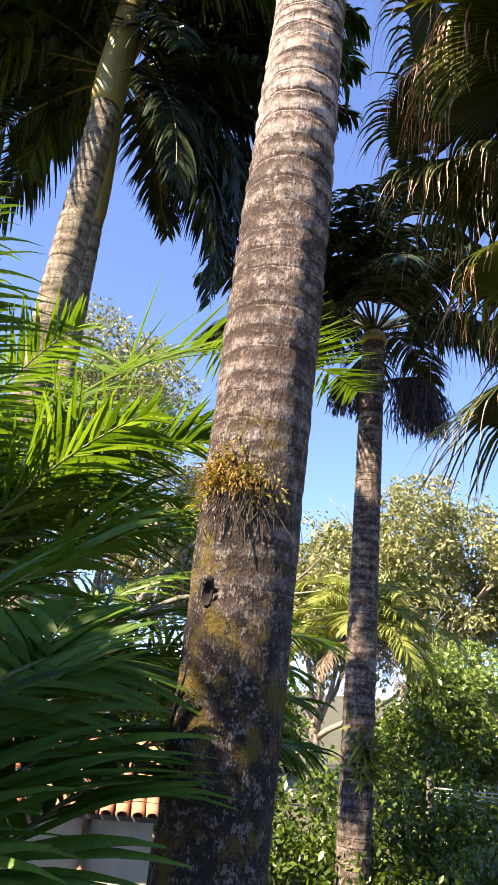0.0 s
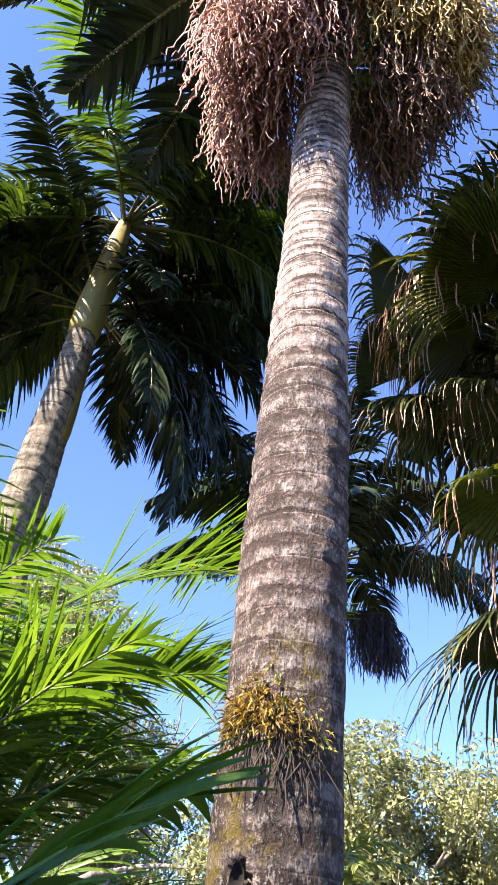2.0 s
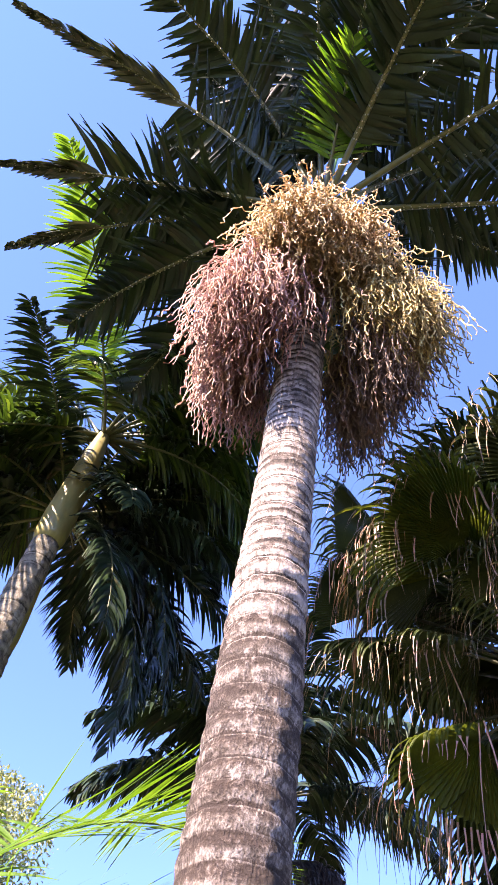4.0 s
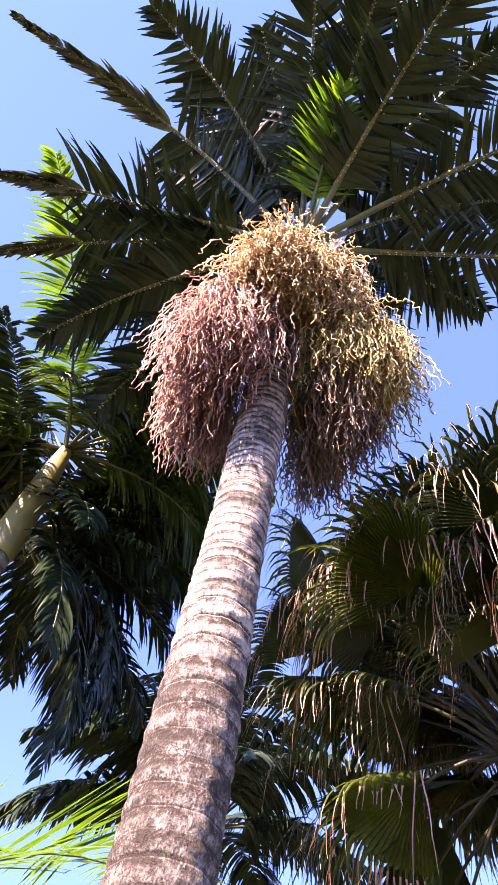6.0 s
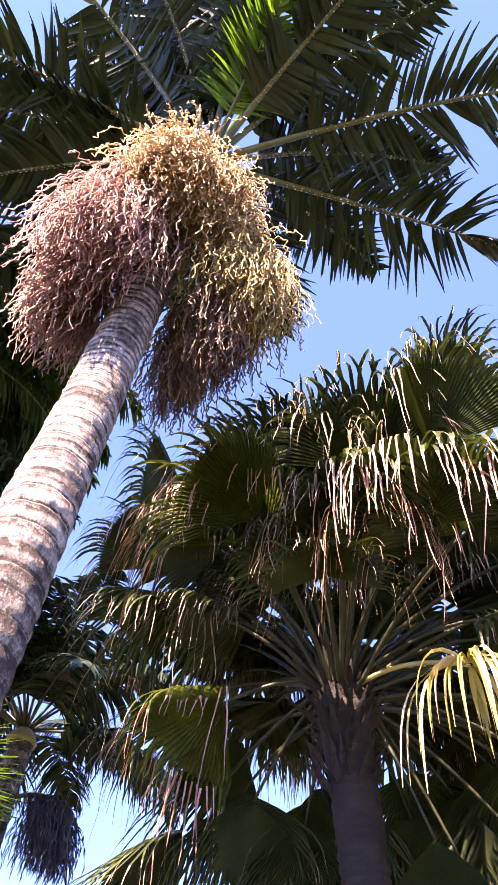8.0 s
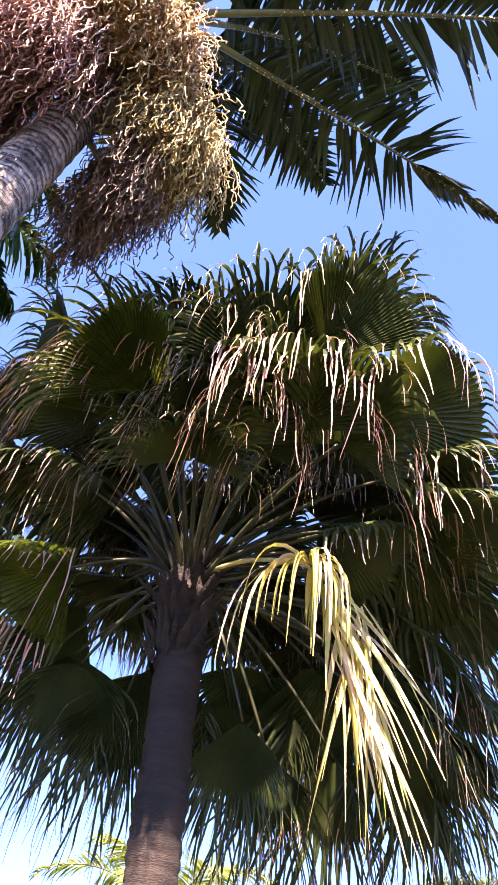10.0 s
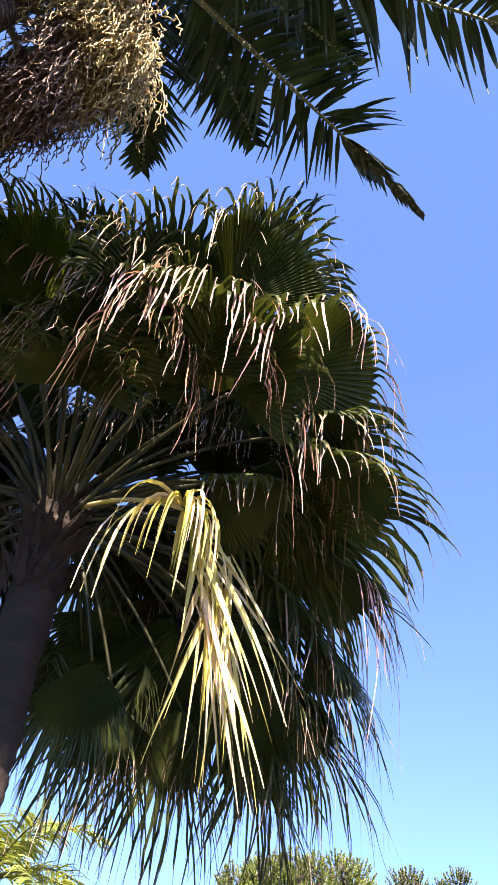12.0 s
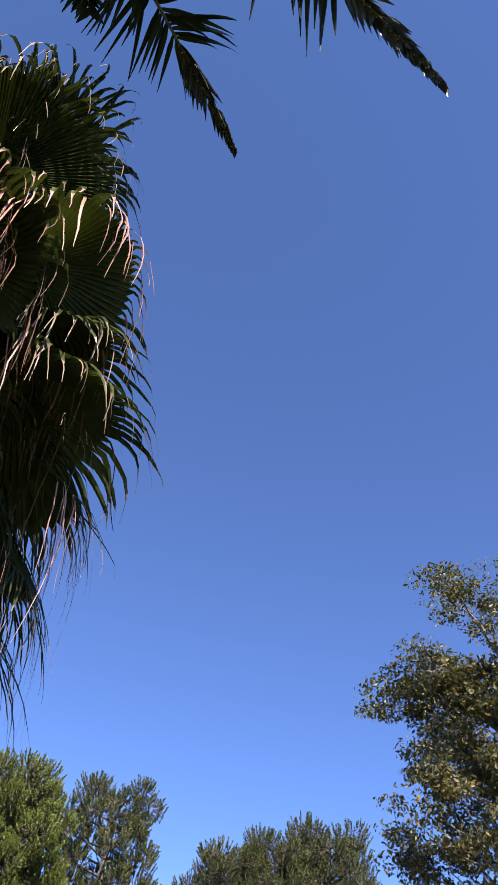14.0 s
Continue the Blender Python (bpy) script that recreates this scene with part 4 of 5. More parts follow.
# ---- the fan palm ----
def fan_blade(sh, tips, rng, hub, ahead, nrm, radius, count=50, open_angle=130, fused=0.56, sag=0.1, tent=0.35, hang=0.15, stiff=0.25):
    """A pleated fan: segments joined past the middle, then stiff and free; their dried ends hang as threads, or fold over at the rim and hang as strips."""
    ahead = ahead.normalized()
    nrm = (nrm - ahead * nrm.dot(ahead)).normalized()
    side = nrm.cross(ahead)
    step = radians(2 * open_angle) / count
    inner = [0.03, 0.2, 0.38, fused]
    lines, ends = [], []
    for i in range(2 * count + 1):
        th = -radians(open_angle) + step * 0.5 * i
        d = (ahead * math.cos(th) + side * math.sin(th) - nrm * (0.04 + tent * math.sin(th) ** 2)).normalized()
        p, last = hub.copy(), 0.0
        lines.append(len(sh.v))
        for r in inner:
            p = p + d * (r - last) * radius
            d = (d + DOWN * sag * (0.3 + r)).normalized()
            last = r
            sh.v.append(p + nrm * (0.0 if i % 2 == 0 else 0.05) * r * radius)
        ends.append(d)
    m = len(inner)
    for i in range(2 * count):
        a, b = lines[i], lines[i + 1]
        for j in range(m - 1):
            sh.f.append((a + j, b + j, b + j + 1, a + j + 1))
    droopy = False
    for i in range(count):
        if rng.random() < 0.35:
            droopy = rng.random() < hang
        l, c, r = lines[2 * i] + m - 1, lines[2 * i + 1] + m - 1, lines[2 * i + 2] + m - 1
        d = ends[2 * i + 1].copy()
        p = sh.v[c].copy()
        w0 = sh.v[r] - sh.v[l]
        wl, w0 = w0.length, w0.normalized()
        th = abs(2 * i / count - 1)
        ln = radius * (1 - fused) * (1.1 - 0.3 * th) * rng.uniform(0.7, 1.1)
        sets = [(sh.v[l].copy(), p, sh.v[r].copy())]
        tw, jit = rng.uniform(-0.6, 0.6), Vector((rng.gauss(0, 0.1), rng.gauss(0, 0.1), 0))
        # stiff part, then the thin hanging end
        k1, k2 = (2, 6) if droopy else (4, 4)
        long_end = radius * rng.uniform(0.28, 0.72) if droopy else radius * rng.uniform(0.1, 0.32)
        thin = rng.uniform(0.22, 0.45)
        if droopy:
            ln *= 0.3
            if rng.random() < 0.3:
                long_end *= 1.5
        for j in range(1, k1 + k2 + 1):
            first = j <= k1
            s = j / k1 if first else (j - k1) / k2
            pull = stiff * rng.uniform(0.3, 1.0) * (0.4 + 2.2 * s * s) if first else (rng.uniform(0.5, 1.1) if droopy else rng.uniform(0.25, 0.7))
            d = (d + DOWN * pull + jit * 0.4 + Vector((rng.gauss(0, 0.11), rng.gauss(0, 0.11), 0))).normalized()
            p = p + d * (ln / k1 if first else long_end / k2)
            sd = w0 - d * w0.dot(d)
            sd = sd.normalized() if sd.length > 1e-3 else frame_of(d)[1]
            up = sd.cross(d)
            a = tw * j / (k1 + k2)
            sd = sd * math.cos(a) + up * math.sin(a)
            if droopy:
                w = wl * 0.5 * thin * (1.0 if first else (1 - s) ** 0.6) + 0.001
            else:
                w = wl * 0.5 * 0.9 * (1 - 0.42 * s * s) if first else wl * 0.5 * 0.2 * (1 - 0.7 * s) + 0.0006
            sets.append((p - sd * w, p + sd.cross(d) * w * 0.35, p + sd * w))
        for target, lo, hi in ((sh, 0, k1), (tips, k1, k1 + k2)):
            q = len(target.v)
            for trio in sets[lo:hi + 1]:
                target.v += [v.copy() for v in trio]
            for j in range(hi - lo):
                e = q + 3 * j
                target.f += [(e, e + 1, e + 4, e + 3), (e + 1, e + 2, e + 5, e + 4)]


def dry_fan(sh, rng, hub, d, nrm, length, count, reach, widths, open_angle=105, loose=0.0):
    """A withered fan leaf: long loose strips that arch out of the hub and hang crosswise."""
    d = d.normalized()
    nrm = (nrm - d * nrm.dot(d)).normalized()
    side = nrm.cross(d)
    for i in range(count):
        th = radians(open_angle * (2 * (i + rng.uniform(0, 1)) / count - 1))
        e = (d * math.cos(th) + side * math.sin(th) + nrm * rng.uniform(0.05, 0.4)).normalized()
        start = hub + e * 0.03 + (side * rng.uniform(-0.5, 0.5) + d * rng.uniform(-0.5, 1.1)) * loose
        blade(sh, start, e + Vector((rng.gauss(0, 0.2), rng.gauss(0, 0.2), 0)), side.cross(e) * 0.3 + e.cross(nrm), length * rng.uniform(0.55, 1.05), rng.uniform(*widths),
              reach * rng.uniform(0.8, 1.25), 9, rng.uniform(0.1, 0.9), rng.uniform(-1.4, 1.4), 0.1)


def fan_palm(seed, x, y, z0, crown, r_trunk, leaves, label, blade_r=1.0, olive=()):
    rng = random.Random(seed)
    palm = thing("fan_palm", (x, y, z0), label, "palm tree")
    lean = ((crown.x - x) / (crown.z - z0), (crown.y - y) / (crown.z - z0))
    part("trunk", ringed_trunk(x - lean[0] * (z0 - 1.6), y - lean[1] * (z0 - 1.6), lean, z0 - 0.4, crown.z, lambda z: r_trunk * (1 + 0.25 * math.exp(-abs(z - crown.z) * 2.5)),
                                lambda z: 0.09, rng, 32, 0.03, 0.014, 0.012), M_BARK_FAN, palm, "dark fibrous trunk")
    boots = Shape()
    for i in range(150):
        az, h = i * 137.5, crown.z - 0.9 + 1.25 * i / 150
        p = Vector((crown.x, crown.y, h)) + compass(az, 0) * r_trunk * 0.95
        blade(boots, p, compass(az, rng.uniform(35, 75)), compass(az + 90, 0), rng.uniform(0.18, 0.42), rng.uniform(0.05, 0.1), -0.03, 3, 0.5)
    part("fibre_collar", boots, M_BARK_FAN, palm, "shaggy old leaf bases", kind="stuff")
    for n_leaf, (az, el, ln, blade_az, rise, size, hang) in enumerate(leaves):
        hub = crown + compass(az, el) * ln
        start = crown + compass(az, 0) * r_trunk * 0.6 + Vector((0, 0, rng.uniform(-0.15, 0.2)))
        mid = (start + hub) * 0.5 + Vector((0, 0, 0.16 * ln))
        pts = []
        for i in range(11):
            s = i / 10
            pts.append(start * (1 - s) ** 2 + mid * 2 * s * (1 - s) + hub * s * s)
        st = Shape()
        tube(st, pts, [0.024 - 0.0011 * i for i in range(11)], 6)
        dry = hang > 1
        leaf = part("fan_leaf", st, M_FAN_DRY if dry else M_PETIOLE, palm, "withered cream and yellow fan leaf hanging in strips" if dry else "")
        d = compass(blade_az, rise)
        nrm = compass(blade_az, rise + 90) + Vector((rng.gauss(0, 0.2), rng.gauss(0, 0.2), 0))
        if dry:
            sh = Shape()
            across = d.cross(UP).normalized()
            dry_fan(sh, rng, hub, d * 0.7 + across, nrm, 1.15 * size, 26, 0.62, (0.022, 0.045), 75)
            dry_fan(sh, rng, hub, UP * 0.1 - across, nrm, 0.75 * size, 12, 0.75, (0.03, 0.055), 50)
            dry_fan(sh, rng, hub - across * 0.42 + DOWN * 0.24, DOWN - across * 0.28, d, 1.35 * size, 44, 0.06, (0.018, 0.05), 27, 0.45)
            dry_fan(sh, rng, hub - across * 0.2 + DOWN * 0.02, DOWN - across * 0.6, d, 0.8 * size, 9, 0.2, (0.03, 0.06), 25, 0.15)
            part("leaf_strips", sh, M_FAN_DRY, leaf, kind="stuff")
            continue
        sh, tips = Shape(), Shape()
        # upright leaves stay folded and their tips bow over; level ones open wide; old ones hang half closed
        if rise > 25:
            opened, fused, stiff = rng.uniform(40, 66), rng.uniform(0.58, 0.7), rng.uniform(0.3, 0.62)
        elif rise > -12:
            opened, fused, stiff = rng.uniform(66, 98), rng.uniform(0.54, 0.66), rng.uniform(0.25, 0.5)
        else:
            opened, fused, stiff = rng.uniform(52, 80), rng.uniform(0.42, 0.56), rng.uniform(0.08, 0.28)
        fan_blade(sh, tips, rng, hub, d, nrm, blade_r * size * rng.uniform(0.93, 1.07), 44, opened, fused, rng.uniform(0.06, 0.16), rng.uniform(0.3, 0.75), hang, stiff)
        part("leaf_blade", sh, M_FAN_SUNLIT if n_leaf in olive else M_FAN, leaf, "blade coloured yellow-green as if sunlit" if n_leaf in olive else "", False)
        part("drooping_tips", tips, M_FAN_STRIP if hang >= 0.4 else M_FAN_TIP, leaf, "pinkish dried strips that hang from the rim" if hang >= 0.4 else "dried thread-like tips", kind="stuff")
    return palm


FAN_CROWN = Vector((3.91, 4.37, 5.16))
# azimuth, rise and length of the stalk; azimuth, rise and size of the blade; share of folded strips (2: withered)
FAN_LEAVES = [
    (-160, 31, 2.28, -160, 48, 1.0, 0.12), (-152, 51, 2.0, -120, 47, 1.0, 0.1), (-121, 54, 1.64, -124, 58, 1.1, 0.08), (-101, 56, 1.7, -95, 49, 1.1, 0.08),
    (-110, 28, 1.75, -87, 34, 0.9, 0.15), (-157, 18, 1.72, -125, 21, 0.95, 0.8), (-169, 15, 1.87, -135, 16, 0.95, 0.7), (-143, 26, 1.52, -113, 16, 0.9, 0.8),
    (-176, 20, 2.26, -179, 20, 0.86, 0.5), (172, 15, 2.12, 160, 5, 0.88, 0.3), (163, 9, 1.98, 145, -6, 1.02, 0.15), (153, 7, 1.78, 133, -22, 1.15, 0.1),
    (142, -1, 1.74, 124, -34, 1.15, 0.1), (134, -7, 1.72, 112, -45, 1.15, 0.08), (124, -11, 1.52, 100, -51, 1.15, 0.08), (114, -14, 1.32, 75, -59, 1.1, 0.08),
    (127, -60, 1.3, 77, -78, 0.85, 0.08), (15, -49, 1.08, 51, -67, 1.0, 0.1), (-8, -24, 1.25, 64, -62, 0.95, 0.1), (-44, -3, 1.05, -52, -10, 0.78, 0.55),
    (-100, 40, 1.46, -121, 24, 1.0, 0.5), (-76, 42, 1.76, -84, 32, 0.95, 0.75), (-66, 49, 2.46, -80, 49, 1.0, 0.1), (-56, 35, 2.16, -85, 33, 0.9, 0.7),
    (-34, 44, 1.57, -47, -1, 1.0, 0.2), (-8, 1, 1.21, -27, -44, 1.05, 0.15), (-10, -22, 1.9, -55, -32, 1.15, 0.05), (-162, 46, 1.73, -154, 51, 1.0, 0.1),
    (-120, 69, 2.0, -118, 58, 1.1, 0.1), (170, 33, 1.48, -167, 35, 1.0, 0.5), (-15, -38, 1.14, 4, -74, 0.95, 0.1), (-174, -18, 1.52, -170, -6, 1.0, 2), (115, -35, 1.9, 100, -62, 0.95, 0.1), (100, -45, 1.6, 90, -68, 0.95, 0.1), (135, -24, 2.05, 115, -56, 0.95, 0.1),
    (20, 30, 1.7, 20, 10, 1.0, 0.1), (60, 25, 1.8, 60, 5, 1.0, 0.1), (95, 20, 1.8, 95, 0, 1.0, 0.1), (120, 30, 1.7, 120, 12, 1.0, 0.1), (45, 55, 1.5, 45, 35, 1.0, 0.1),
    (90, 50, 1.6, 90, 30, 1.0, 0.1), (0, 55, 1.6, 0, 30, 1.0, 0.1), (-30, 60, 1.7, -30, 40, 1.0, 0.1), (35, 0, 1.6, 35, -30, 1.0, 0.1), (75, -10, 1.6, 75, -45, 1.05, 0.1),
    (105, -5, 1.7, 105, -40, 1.05, 0.1), (150, 25, 1.5, 140, 0, 1.0, 0.15), (-20, 15, 1.6, -30, -15, 1.0, 0.3), (140, 45, 1.5, 150, 25, 1.0, 0.2),
    (139, -11, 2.31, 131, -41, 1.0, 0.1), (130, -20, 2.35, 133, -43, 1.0, 0.1), (150, 0, 2.18, 139, -27, 0.95, 0.4), (123, -25, 2.34, 112, -59, 1.05, 0.08),
    (62, 74, 0.71, -115, 30, 0.8, 0.05), (104, 58, 0.92, -121, 33, 0.8, 0.05), (130, 47, 1.13, -125, 32, 0.8, 0.05), (136, 37, 1.49, -129, 31, 0.8, 0.05),
    (148, 29, 1.77, -133, 28, 0.8, 0.05), (120, 65, 1.32, -118, 41, 0.9, 0.05), (133, 51, 1.65, -122, 41, 0.9, 0.05), (-6, 67, 1.08, -112, 39, 0.9, 0.05),
    (81, -12, 1.07, 53, -63, 0.9, 0.1), (76, -29, 1.24, 36, -66, 0.9, 0.1), (96, -22, 1.28, 60, -65, 0.9, 0.1), (34, -24, 1.01, 40, -65, 0.9, 0.1), (-167, 44, 2.6, -159, 46, 0.9, 0.1)]
fill_rng = random.Random(57)
for fill_az, fill_el, fill_len, how_many in (((-55, 60), (25, 62), (1.2, 2.2), 20), ((80, 170), (5, 45), (1.2, 1.8), 12), ((-150, -60), (10, 60), (1.2, 1.8), 8), ((0, 100), (18, 55), (0.9, 1.6), 16)):
    for _ in range(how_many):
        fa, fe = fill_rng.uniform(*fill_az), fill_rng.uniform(*fill_el)
        FAN_LEAVES.append((fa, fe, fill_rng.uniform(*fill_len), fa + fill_rng.uniform(-20, 20), fe - fill_rng.uniform(5, 35), fill_rng.uniform(0.65, 0.9), 0.04))
# leaves 4, 19 and 20 get the fan leaf colour with painted sunlight
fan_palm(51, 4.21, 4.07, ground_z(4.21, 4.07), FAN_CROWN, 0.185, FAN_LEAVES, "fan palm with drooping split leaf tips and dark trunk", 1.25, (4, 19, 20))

# ---- trees and shrubs ----
def broad_tree(seed, x, y, height, crown_r, mat, label, name="tree", clumps=220, per=46, leaf=0.28, bark=None, low=0.3, lean=(0, 0), squash=0.75, narrow=0.4, density_shell=0.55):
    """Trunk, forking limbs and an uneven crown of leafy clumps with gaps."""
    rng, gen = random.Random(seed), np.random.default_rng(seed)
    g = ground_z(x, y)
    tree = thing(name, (x, y, g), label, "tree")
    tips, sh = [], Shape()
    trunk_h = height * low
    base = Vector((x, y, g - 0.3))
    fork = Vector((x + lean[0] * trunk_h, y + lean[1] * trunk_h, g + trunk_h))
    r = height * 0.018
    tube(sh, [base, base.lerp(fork, 0.5) + Vector((rng.gauss(0, 0.1), rng.gauss(0, 0.1), 0)), fork], [r * 1.3, r * 1.05, r * 0.9], 9)
    part("trunk", sh, bark or M_WOOD, tree)
    for k in range(7):
        limbs = Shape()
        az = k * 137.5 + rng.uniform(-20, 20)
        branching(limbs, rng, fork - Vector((0, 0, rng.uniform(0, trunk_h * 0.35))), compass(az, rng.uniform(30, 75)), height * 0.3, r * 0.55, 2, tips, 6)
        part("limb", limbs, bark or M_WOOD, tree)
    cz = g + height * (low + 1) / 2
    hz = height * (1 - low) / 2
    # lobes, so that the outline is uneven
    lob = []
    for _ in range(9):
        d = gen.normal(size=3)
        d /= np.linalg.norm(d)
        lob.append(np.array([x + lean[0] * height * 0.5, y + lean[1] * height * 0.5, cz]) + d * np.array([crown_r, crown_r, hz]) * gen.uniform(0.35, 0.72))
    cs = []
    while len(cs) < clumps:
        l = lob[gen.integers(len(lob))]
        d = gen.normal(size=3)
        d /= np.linalg.norm(d)
        q = l + d * np.array([crown_r, crown_r, hz]) * 0.42 * gen.uniform(density_shell, 1.0)
        if q[2] > g + 0.8:
            cs.append(q)
    cs = np.array(cs + [np.array(t) for t in tips[:60] if (Vector(t) - Vector((x, y, cz))).length < crown_r * 1.2 + hz])
    me = leaf_cloud("foliage", gen, cs, gen.uniform(0.45, 1.0, len(cs)) * crown_r * 0.24, per, leaf, mat, 0.35, squash, narrow)
    part_mesh("foliage", me, tree, kind="stuff")
    return tree


def shrub(seed, x, y, w, h, mat, label, leaf=0.13, n=60, per=60, narrow=0.5, z=None):
    gen = np.random.default_rng(seed)
    rng = random.Random(seed)
    g = ground_z(x, y) if z is None else z
    ob = thing("shrub", (x, y, g), label, "shrub", "garden shrubs")
    tips = []
    for k in range(6):
        sh = Shape()
        branching(sh, rng, Vector((x, y, g - 0.1)), compass(k * 60 + rng.uniform(-20, 20), rng.uniform(40, 80)), h * 0.45, 0.03, 1, tips, 4)
        part("stem", sh, M_WOOD_DARK, ob)
    d = gen.normal(size=(n, 3))
    d /= np.linalg.norm(d, axis=1)[:, None]
    d[:, 2] = np.abs(d[:, 2])
    c = np.array([x, y, g + 0.1]) + d * np.array([w, w, h]) * gen.uniform(0.45, 1.0, (n, 1)) ** 0.5
    part_mesh("leaves", leaf_cloud("leaves", gen, c, gen.uniform(0.2, 0.4, n) * max(w, h * 0.6), per, leaf, mat, 0.2, 0.8, narrow), ob, kind="stuff")


FAR_LABEL = "tall grey-green gum tree with open sunlit crown"
for i, (tx, ty, th, tr) in enumerate(((-2.5, 33, 22.0, 5.0), (3.0, 37, 17.0, 4.8), (8.0, 31, 13.6, 4.2), (12.6, 29.5, 15.6, 4.6), (17.5, 27.5, 13.0, 4.2), (22.0, 26, 11.0, 4.0), (-9.0, 30, 18.0, 4.8))):
    broad_tree(61 + i, tx, ty, th, tr, M_TREE_FAR, FAR_LABEL, "gum_tree", 300, 84, 0.25)
broad_tree(68, 11.6, 21.5, 8.0, 2.9, M_TREE_LIME, "light green feathery tree at the garden edge", "small_tree", 200, 90, 0.2, narrow=0.3, low=0.15)
broad_tree(69, 8.6, 20.5, 5.6, 2.6, M_SHRUB, "dark leafy tree behind the short feather palm", "small_tree", 160, 80, 0.2, low=0.1)
broad_tree(70, 2.6, 20, 5.8, 2.8, M_SHRUB, "dark leafy tree behind the short feather palm", "small_tree", 160, 80, 0.2, low=0.1)
broad_tree(71, -4.5, 19.5, 7.5, 3.0, M_TREE_FAR, "grey-green tree behind the house", "small_tree", 200, 80, 0.24, low=0.2)
DARK_SHRUB = "glossy dark green shrub on the slope"
for i, (sx, sy, sw, sh_) in enumerate(((2.9, 13.6, 1.2, 3.0), (4.6, 12.4, 1.3, 3.1), (5.9, 13.0, 1.4, 3.2), (3.9, 14.6, 1.3, 3.3), (7.4, 14.8, 1.5, 3.4), (2.0, 12.2, 0.9, 2.6), (5.3, 10.9, 1.1, 2.6), (6.6, 17.0, 1.6, 3.6), (1.6, 15.5, 1.2, 3.2))):
    shrub(80 + i, sx, sy, sw, sh_, M_SHRUB, DARK_SHRUB, 0.14, 70, 70)


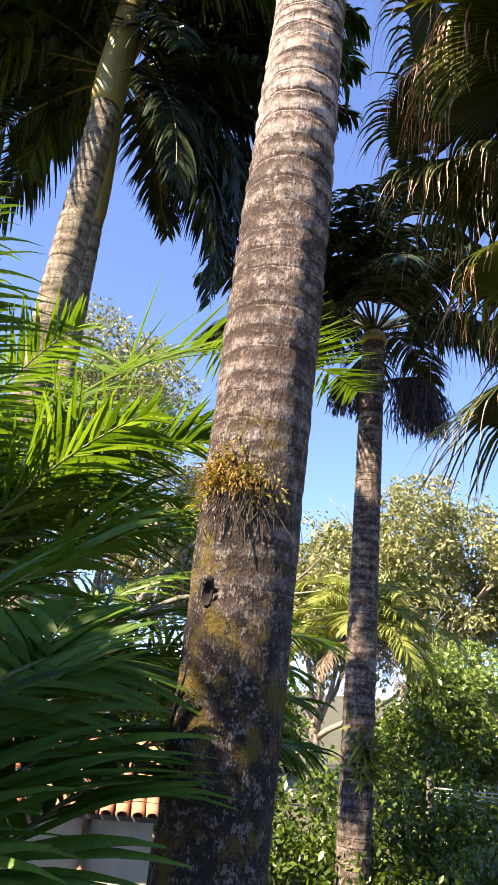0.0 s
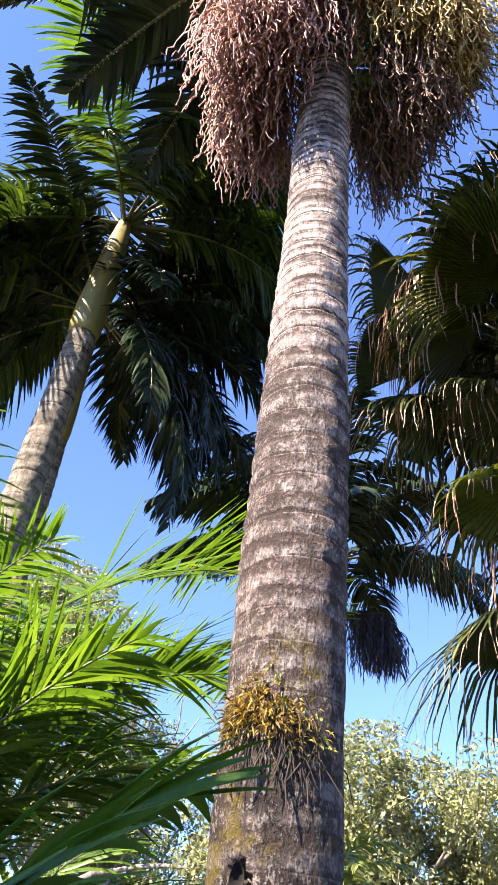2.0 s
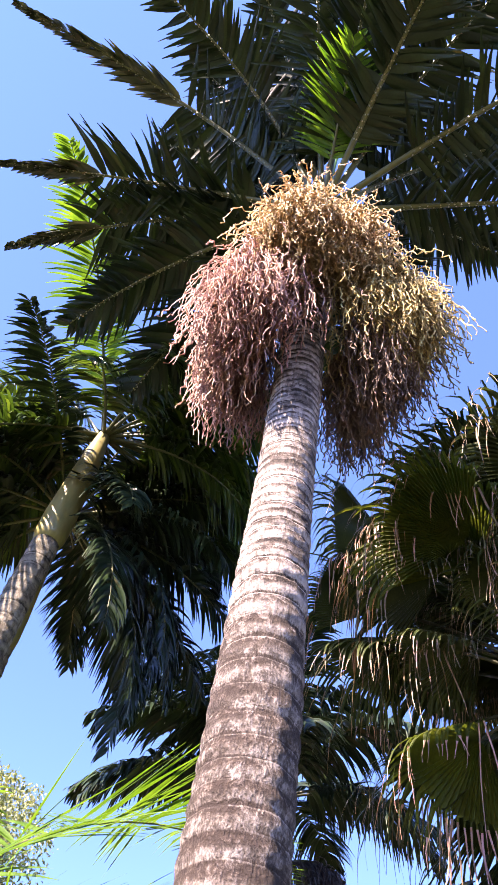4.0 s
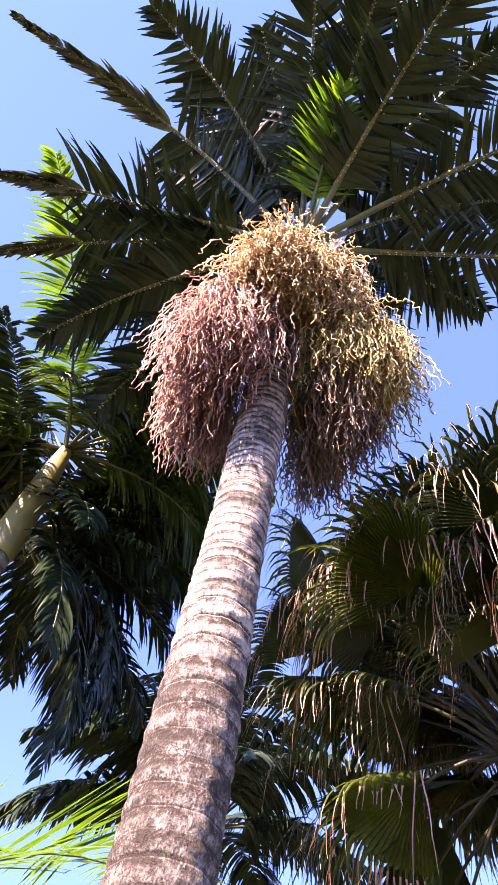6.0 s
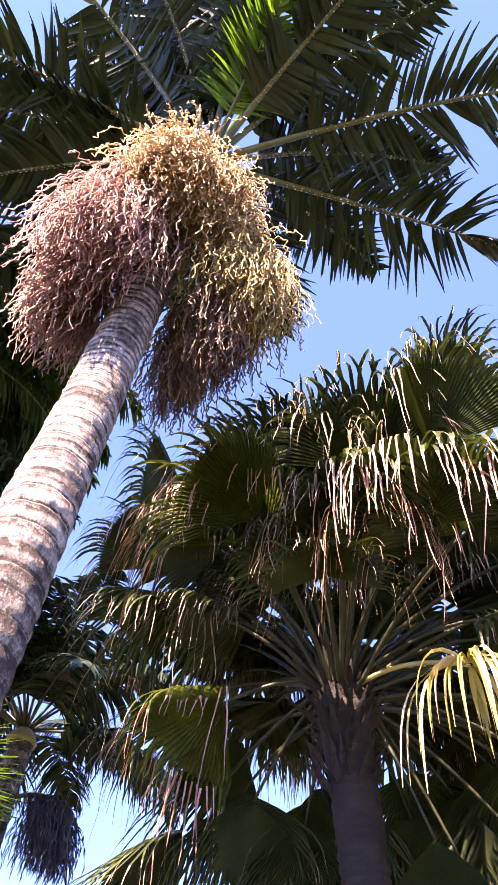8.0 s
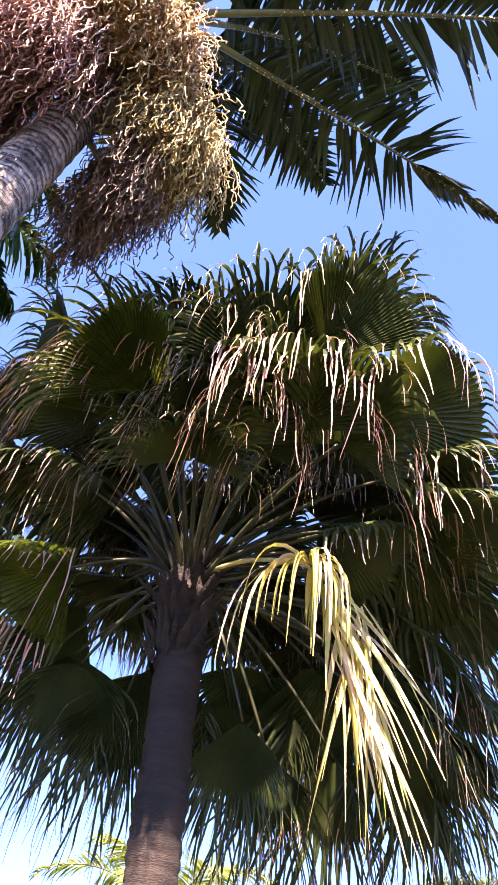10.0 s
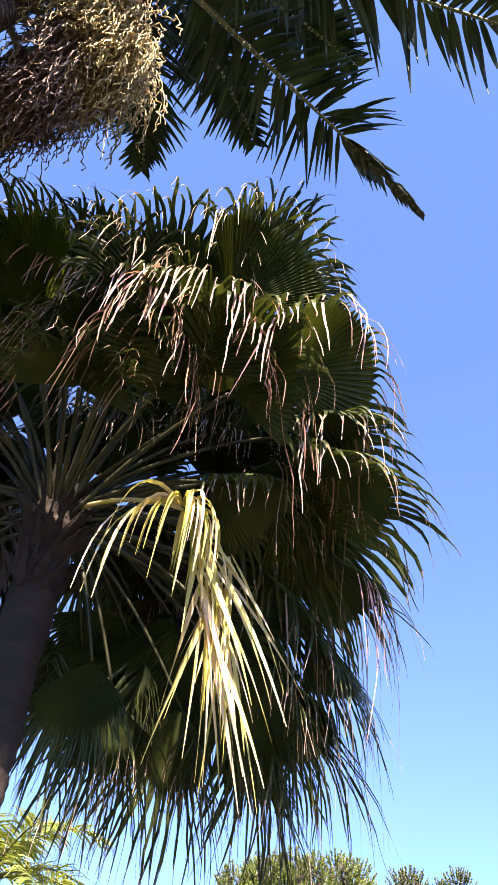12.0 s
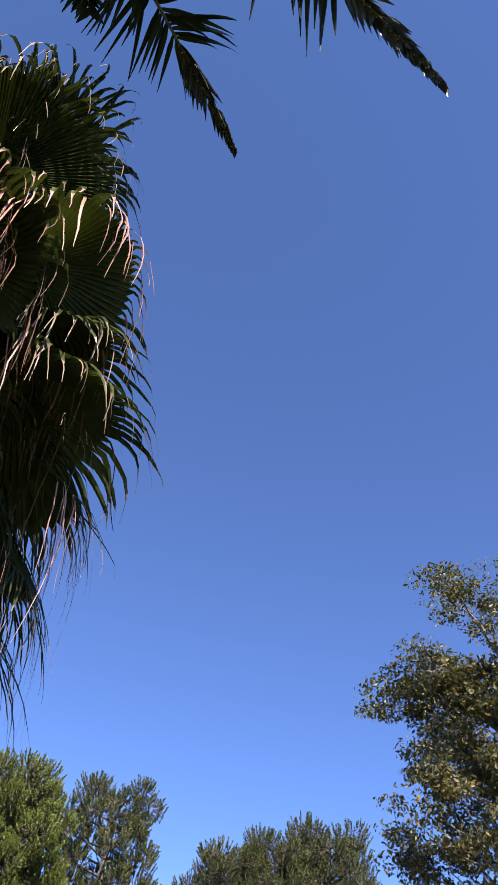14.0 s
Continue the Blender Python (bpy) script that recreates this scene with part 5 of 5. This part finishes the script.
def brush_conifer(seed, x, y, height, crown_r, mat, label, low=0.25, clumps=48, size=0.85, twigs=32, per=32):
    """A conifer with rounded, dense clumps of upturned needle brushes on bare dark limbs."""
    rng, gen = random.Random(seed), np.random.default_rng(seed)
    g = ground_z(x, y)
    tree = thing("conifer", (x, y, g), label, "tree", "conifers")
    sh = Shape()
    tube(sh, [Vector((x, y, g - 0.3)), Vector((x + 0.1, y, g + height * 0.5)), Vector((x, y + 0.1, g + height * 0.9))], [0.28, 0.2, 0.06], 8)
    part("trunk", sh, M_WOOD_DARK, tree)
    c, d, fine = [], [], Shape()
    for k in range(clumps):
        s = (k + 0.5) / clumps
        zz = g + height * (low + (0.93 - low) * s)
        prof = math.sin(math.pi * min(1, 0.25 + 0.62 * s)) ** 0.6
        az = k * 137.5 + rng.uniform(-14, 14)
        rr = crown_r * prof * rng.uniform(0.6, 1.0)
        p0 = Vector((x, y, zz - 0.8))
        end = Vector((x, y, zz)) + compass(az, 0) * rr
        mid = p0.lerp(end, 0.55) - Vector((0, 0, 0.2))
        pts = [p0 * (1 - t) ** 2 + mid * 2 * t * (1 - t) + end * t * t for t in [i / 7 for i in range(8)]]
        br = Shape()
        tube(br, pts, [0.07 - 0.006 * i for i in range(8)], 5)
        cr = size * rng.uniform(0.75, 1.2)
        for _ in range(twigs):
            u = Vector((rng.gauss(0, 1), rng.gauss(0, 1), rng.gauss(0.35, 0.8))).normalized()
            tip = end + Vector((u.x * cr, u.y * cr, u.z * cr * 0.75)) * rng.uniform(0.72, 1.0)
            # each sprig turns up at its end
            q = tip - Vector((u.x * 0.22, u.y * 0.22, 0.34))
            tube(fine, [end.lerp(q, 0.5), q, tip], [0.02, 0.015, 0.008], 3, False)
            ax = np.array(tip - q)
            c.append(np.array(q) + ax * gen.uniform(-0.2, 1.0, per)[:, None])
            d.append(unit(gen.normal(size=(per, 3)) * 0.6 + unit(ax[None])[0] * 1.3))
        part("limb", br, M_WOOD_DARK, tree)
    part("twigs", fine, M_WOOD_DARK, tree, kind="stuff")
    c, d = np.concatenate(c), np.concatenate(d)
    s = unit(np.cross(d, gen.normal(size=c.shape)))
    ln = gen.uniform(0.08, 0.13, len(c))
    me = quads_mesh("needles", c + d * ln[:, None] * 0.4, d, s, ln, ln * 0.42, mat, 0.05)
    part_mesh("needles", me, tree, kind="stuff")


brush_conifer(91, 30.8, 14.0, 15.2, 4.1, M_PINE_GOLD, "golden-green conifer with dense rounded needle clumps", size=1.0, clumps=120, twigs=90, per=40, low=0.4)
brush_conifer(92, 41.2, 11.3, 18.1, 2.9, M_PINE, "olive-green conifer with open crown and dark trunk", low=0.5, size=1.0, twigs=70, per=40)
for cx, cy, ch in ((46.6, 5.4, 16.4), (47.8, 2.6, 17.3), (48.9, -0.2, 16.8)):
    brush_conifer(93 + int(cy), cx, cy, ch, 2.8, M_PINE, "olive-green conifer with rounded top in a dense group", low=0.55, size=1.15, twigs=70, per=40)


def layered_tree():
    """The tall tree with pale limbs and leaf layers that turn gold."""
    rng, gen = random.Random(101), np.random.default_rng(101)
    x, y = 24.2, -6.5
    g = ground_z(x, y)
    tree = thing("broadleaf_tree", (x, y, g), "tall tree with pale limbs and green to golden leaf layers", "tree")
    sh = Shape()
    tube(sh, [Vector((x, y, g - 0.3)), Vector((x + 0.2, y, g + 8)), Vector((x, y + 0.1, g + 13.4))], [0.34, 0.27, 0.12], 9)
    part("trunk", sh, M_WOOD, tree)
    tips = []
    for k in range(24):
        lim = Shape()
        az = k * 137.5 if k % 2 else rng.uniform(-60, 60)
        zz = g + 3.3 + 9.2 * rng.random()
        branching(lim, rng, Vector((x, y, zz)), compass(az, rng.uniform(5, 45)), rng.uniform(2.0, 3.3), 0.085, 2, tips, 6, 0.2, 3, 0.6, 0.05)
        part("limb", lim, M_WOOD, tree)
    cs = np.array([np.array(t) for t in tips])
    me = leaf_cloud("foliage", gen, cs, gen.uniform(0.45, 0.95, len(cs)), 130, 0.17, M_AUTUMN, 0.4, 0.4, 0.42)
    part_mesh("foliage", me, tree, kind="stuff")


layered_tree()
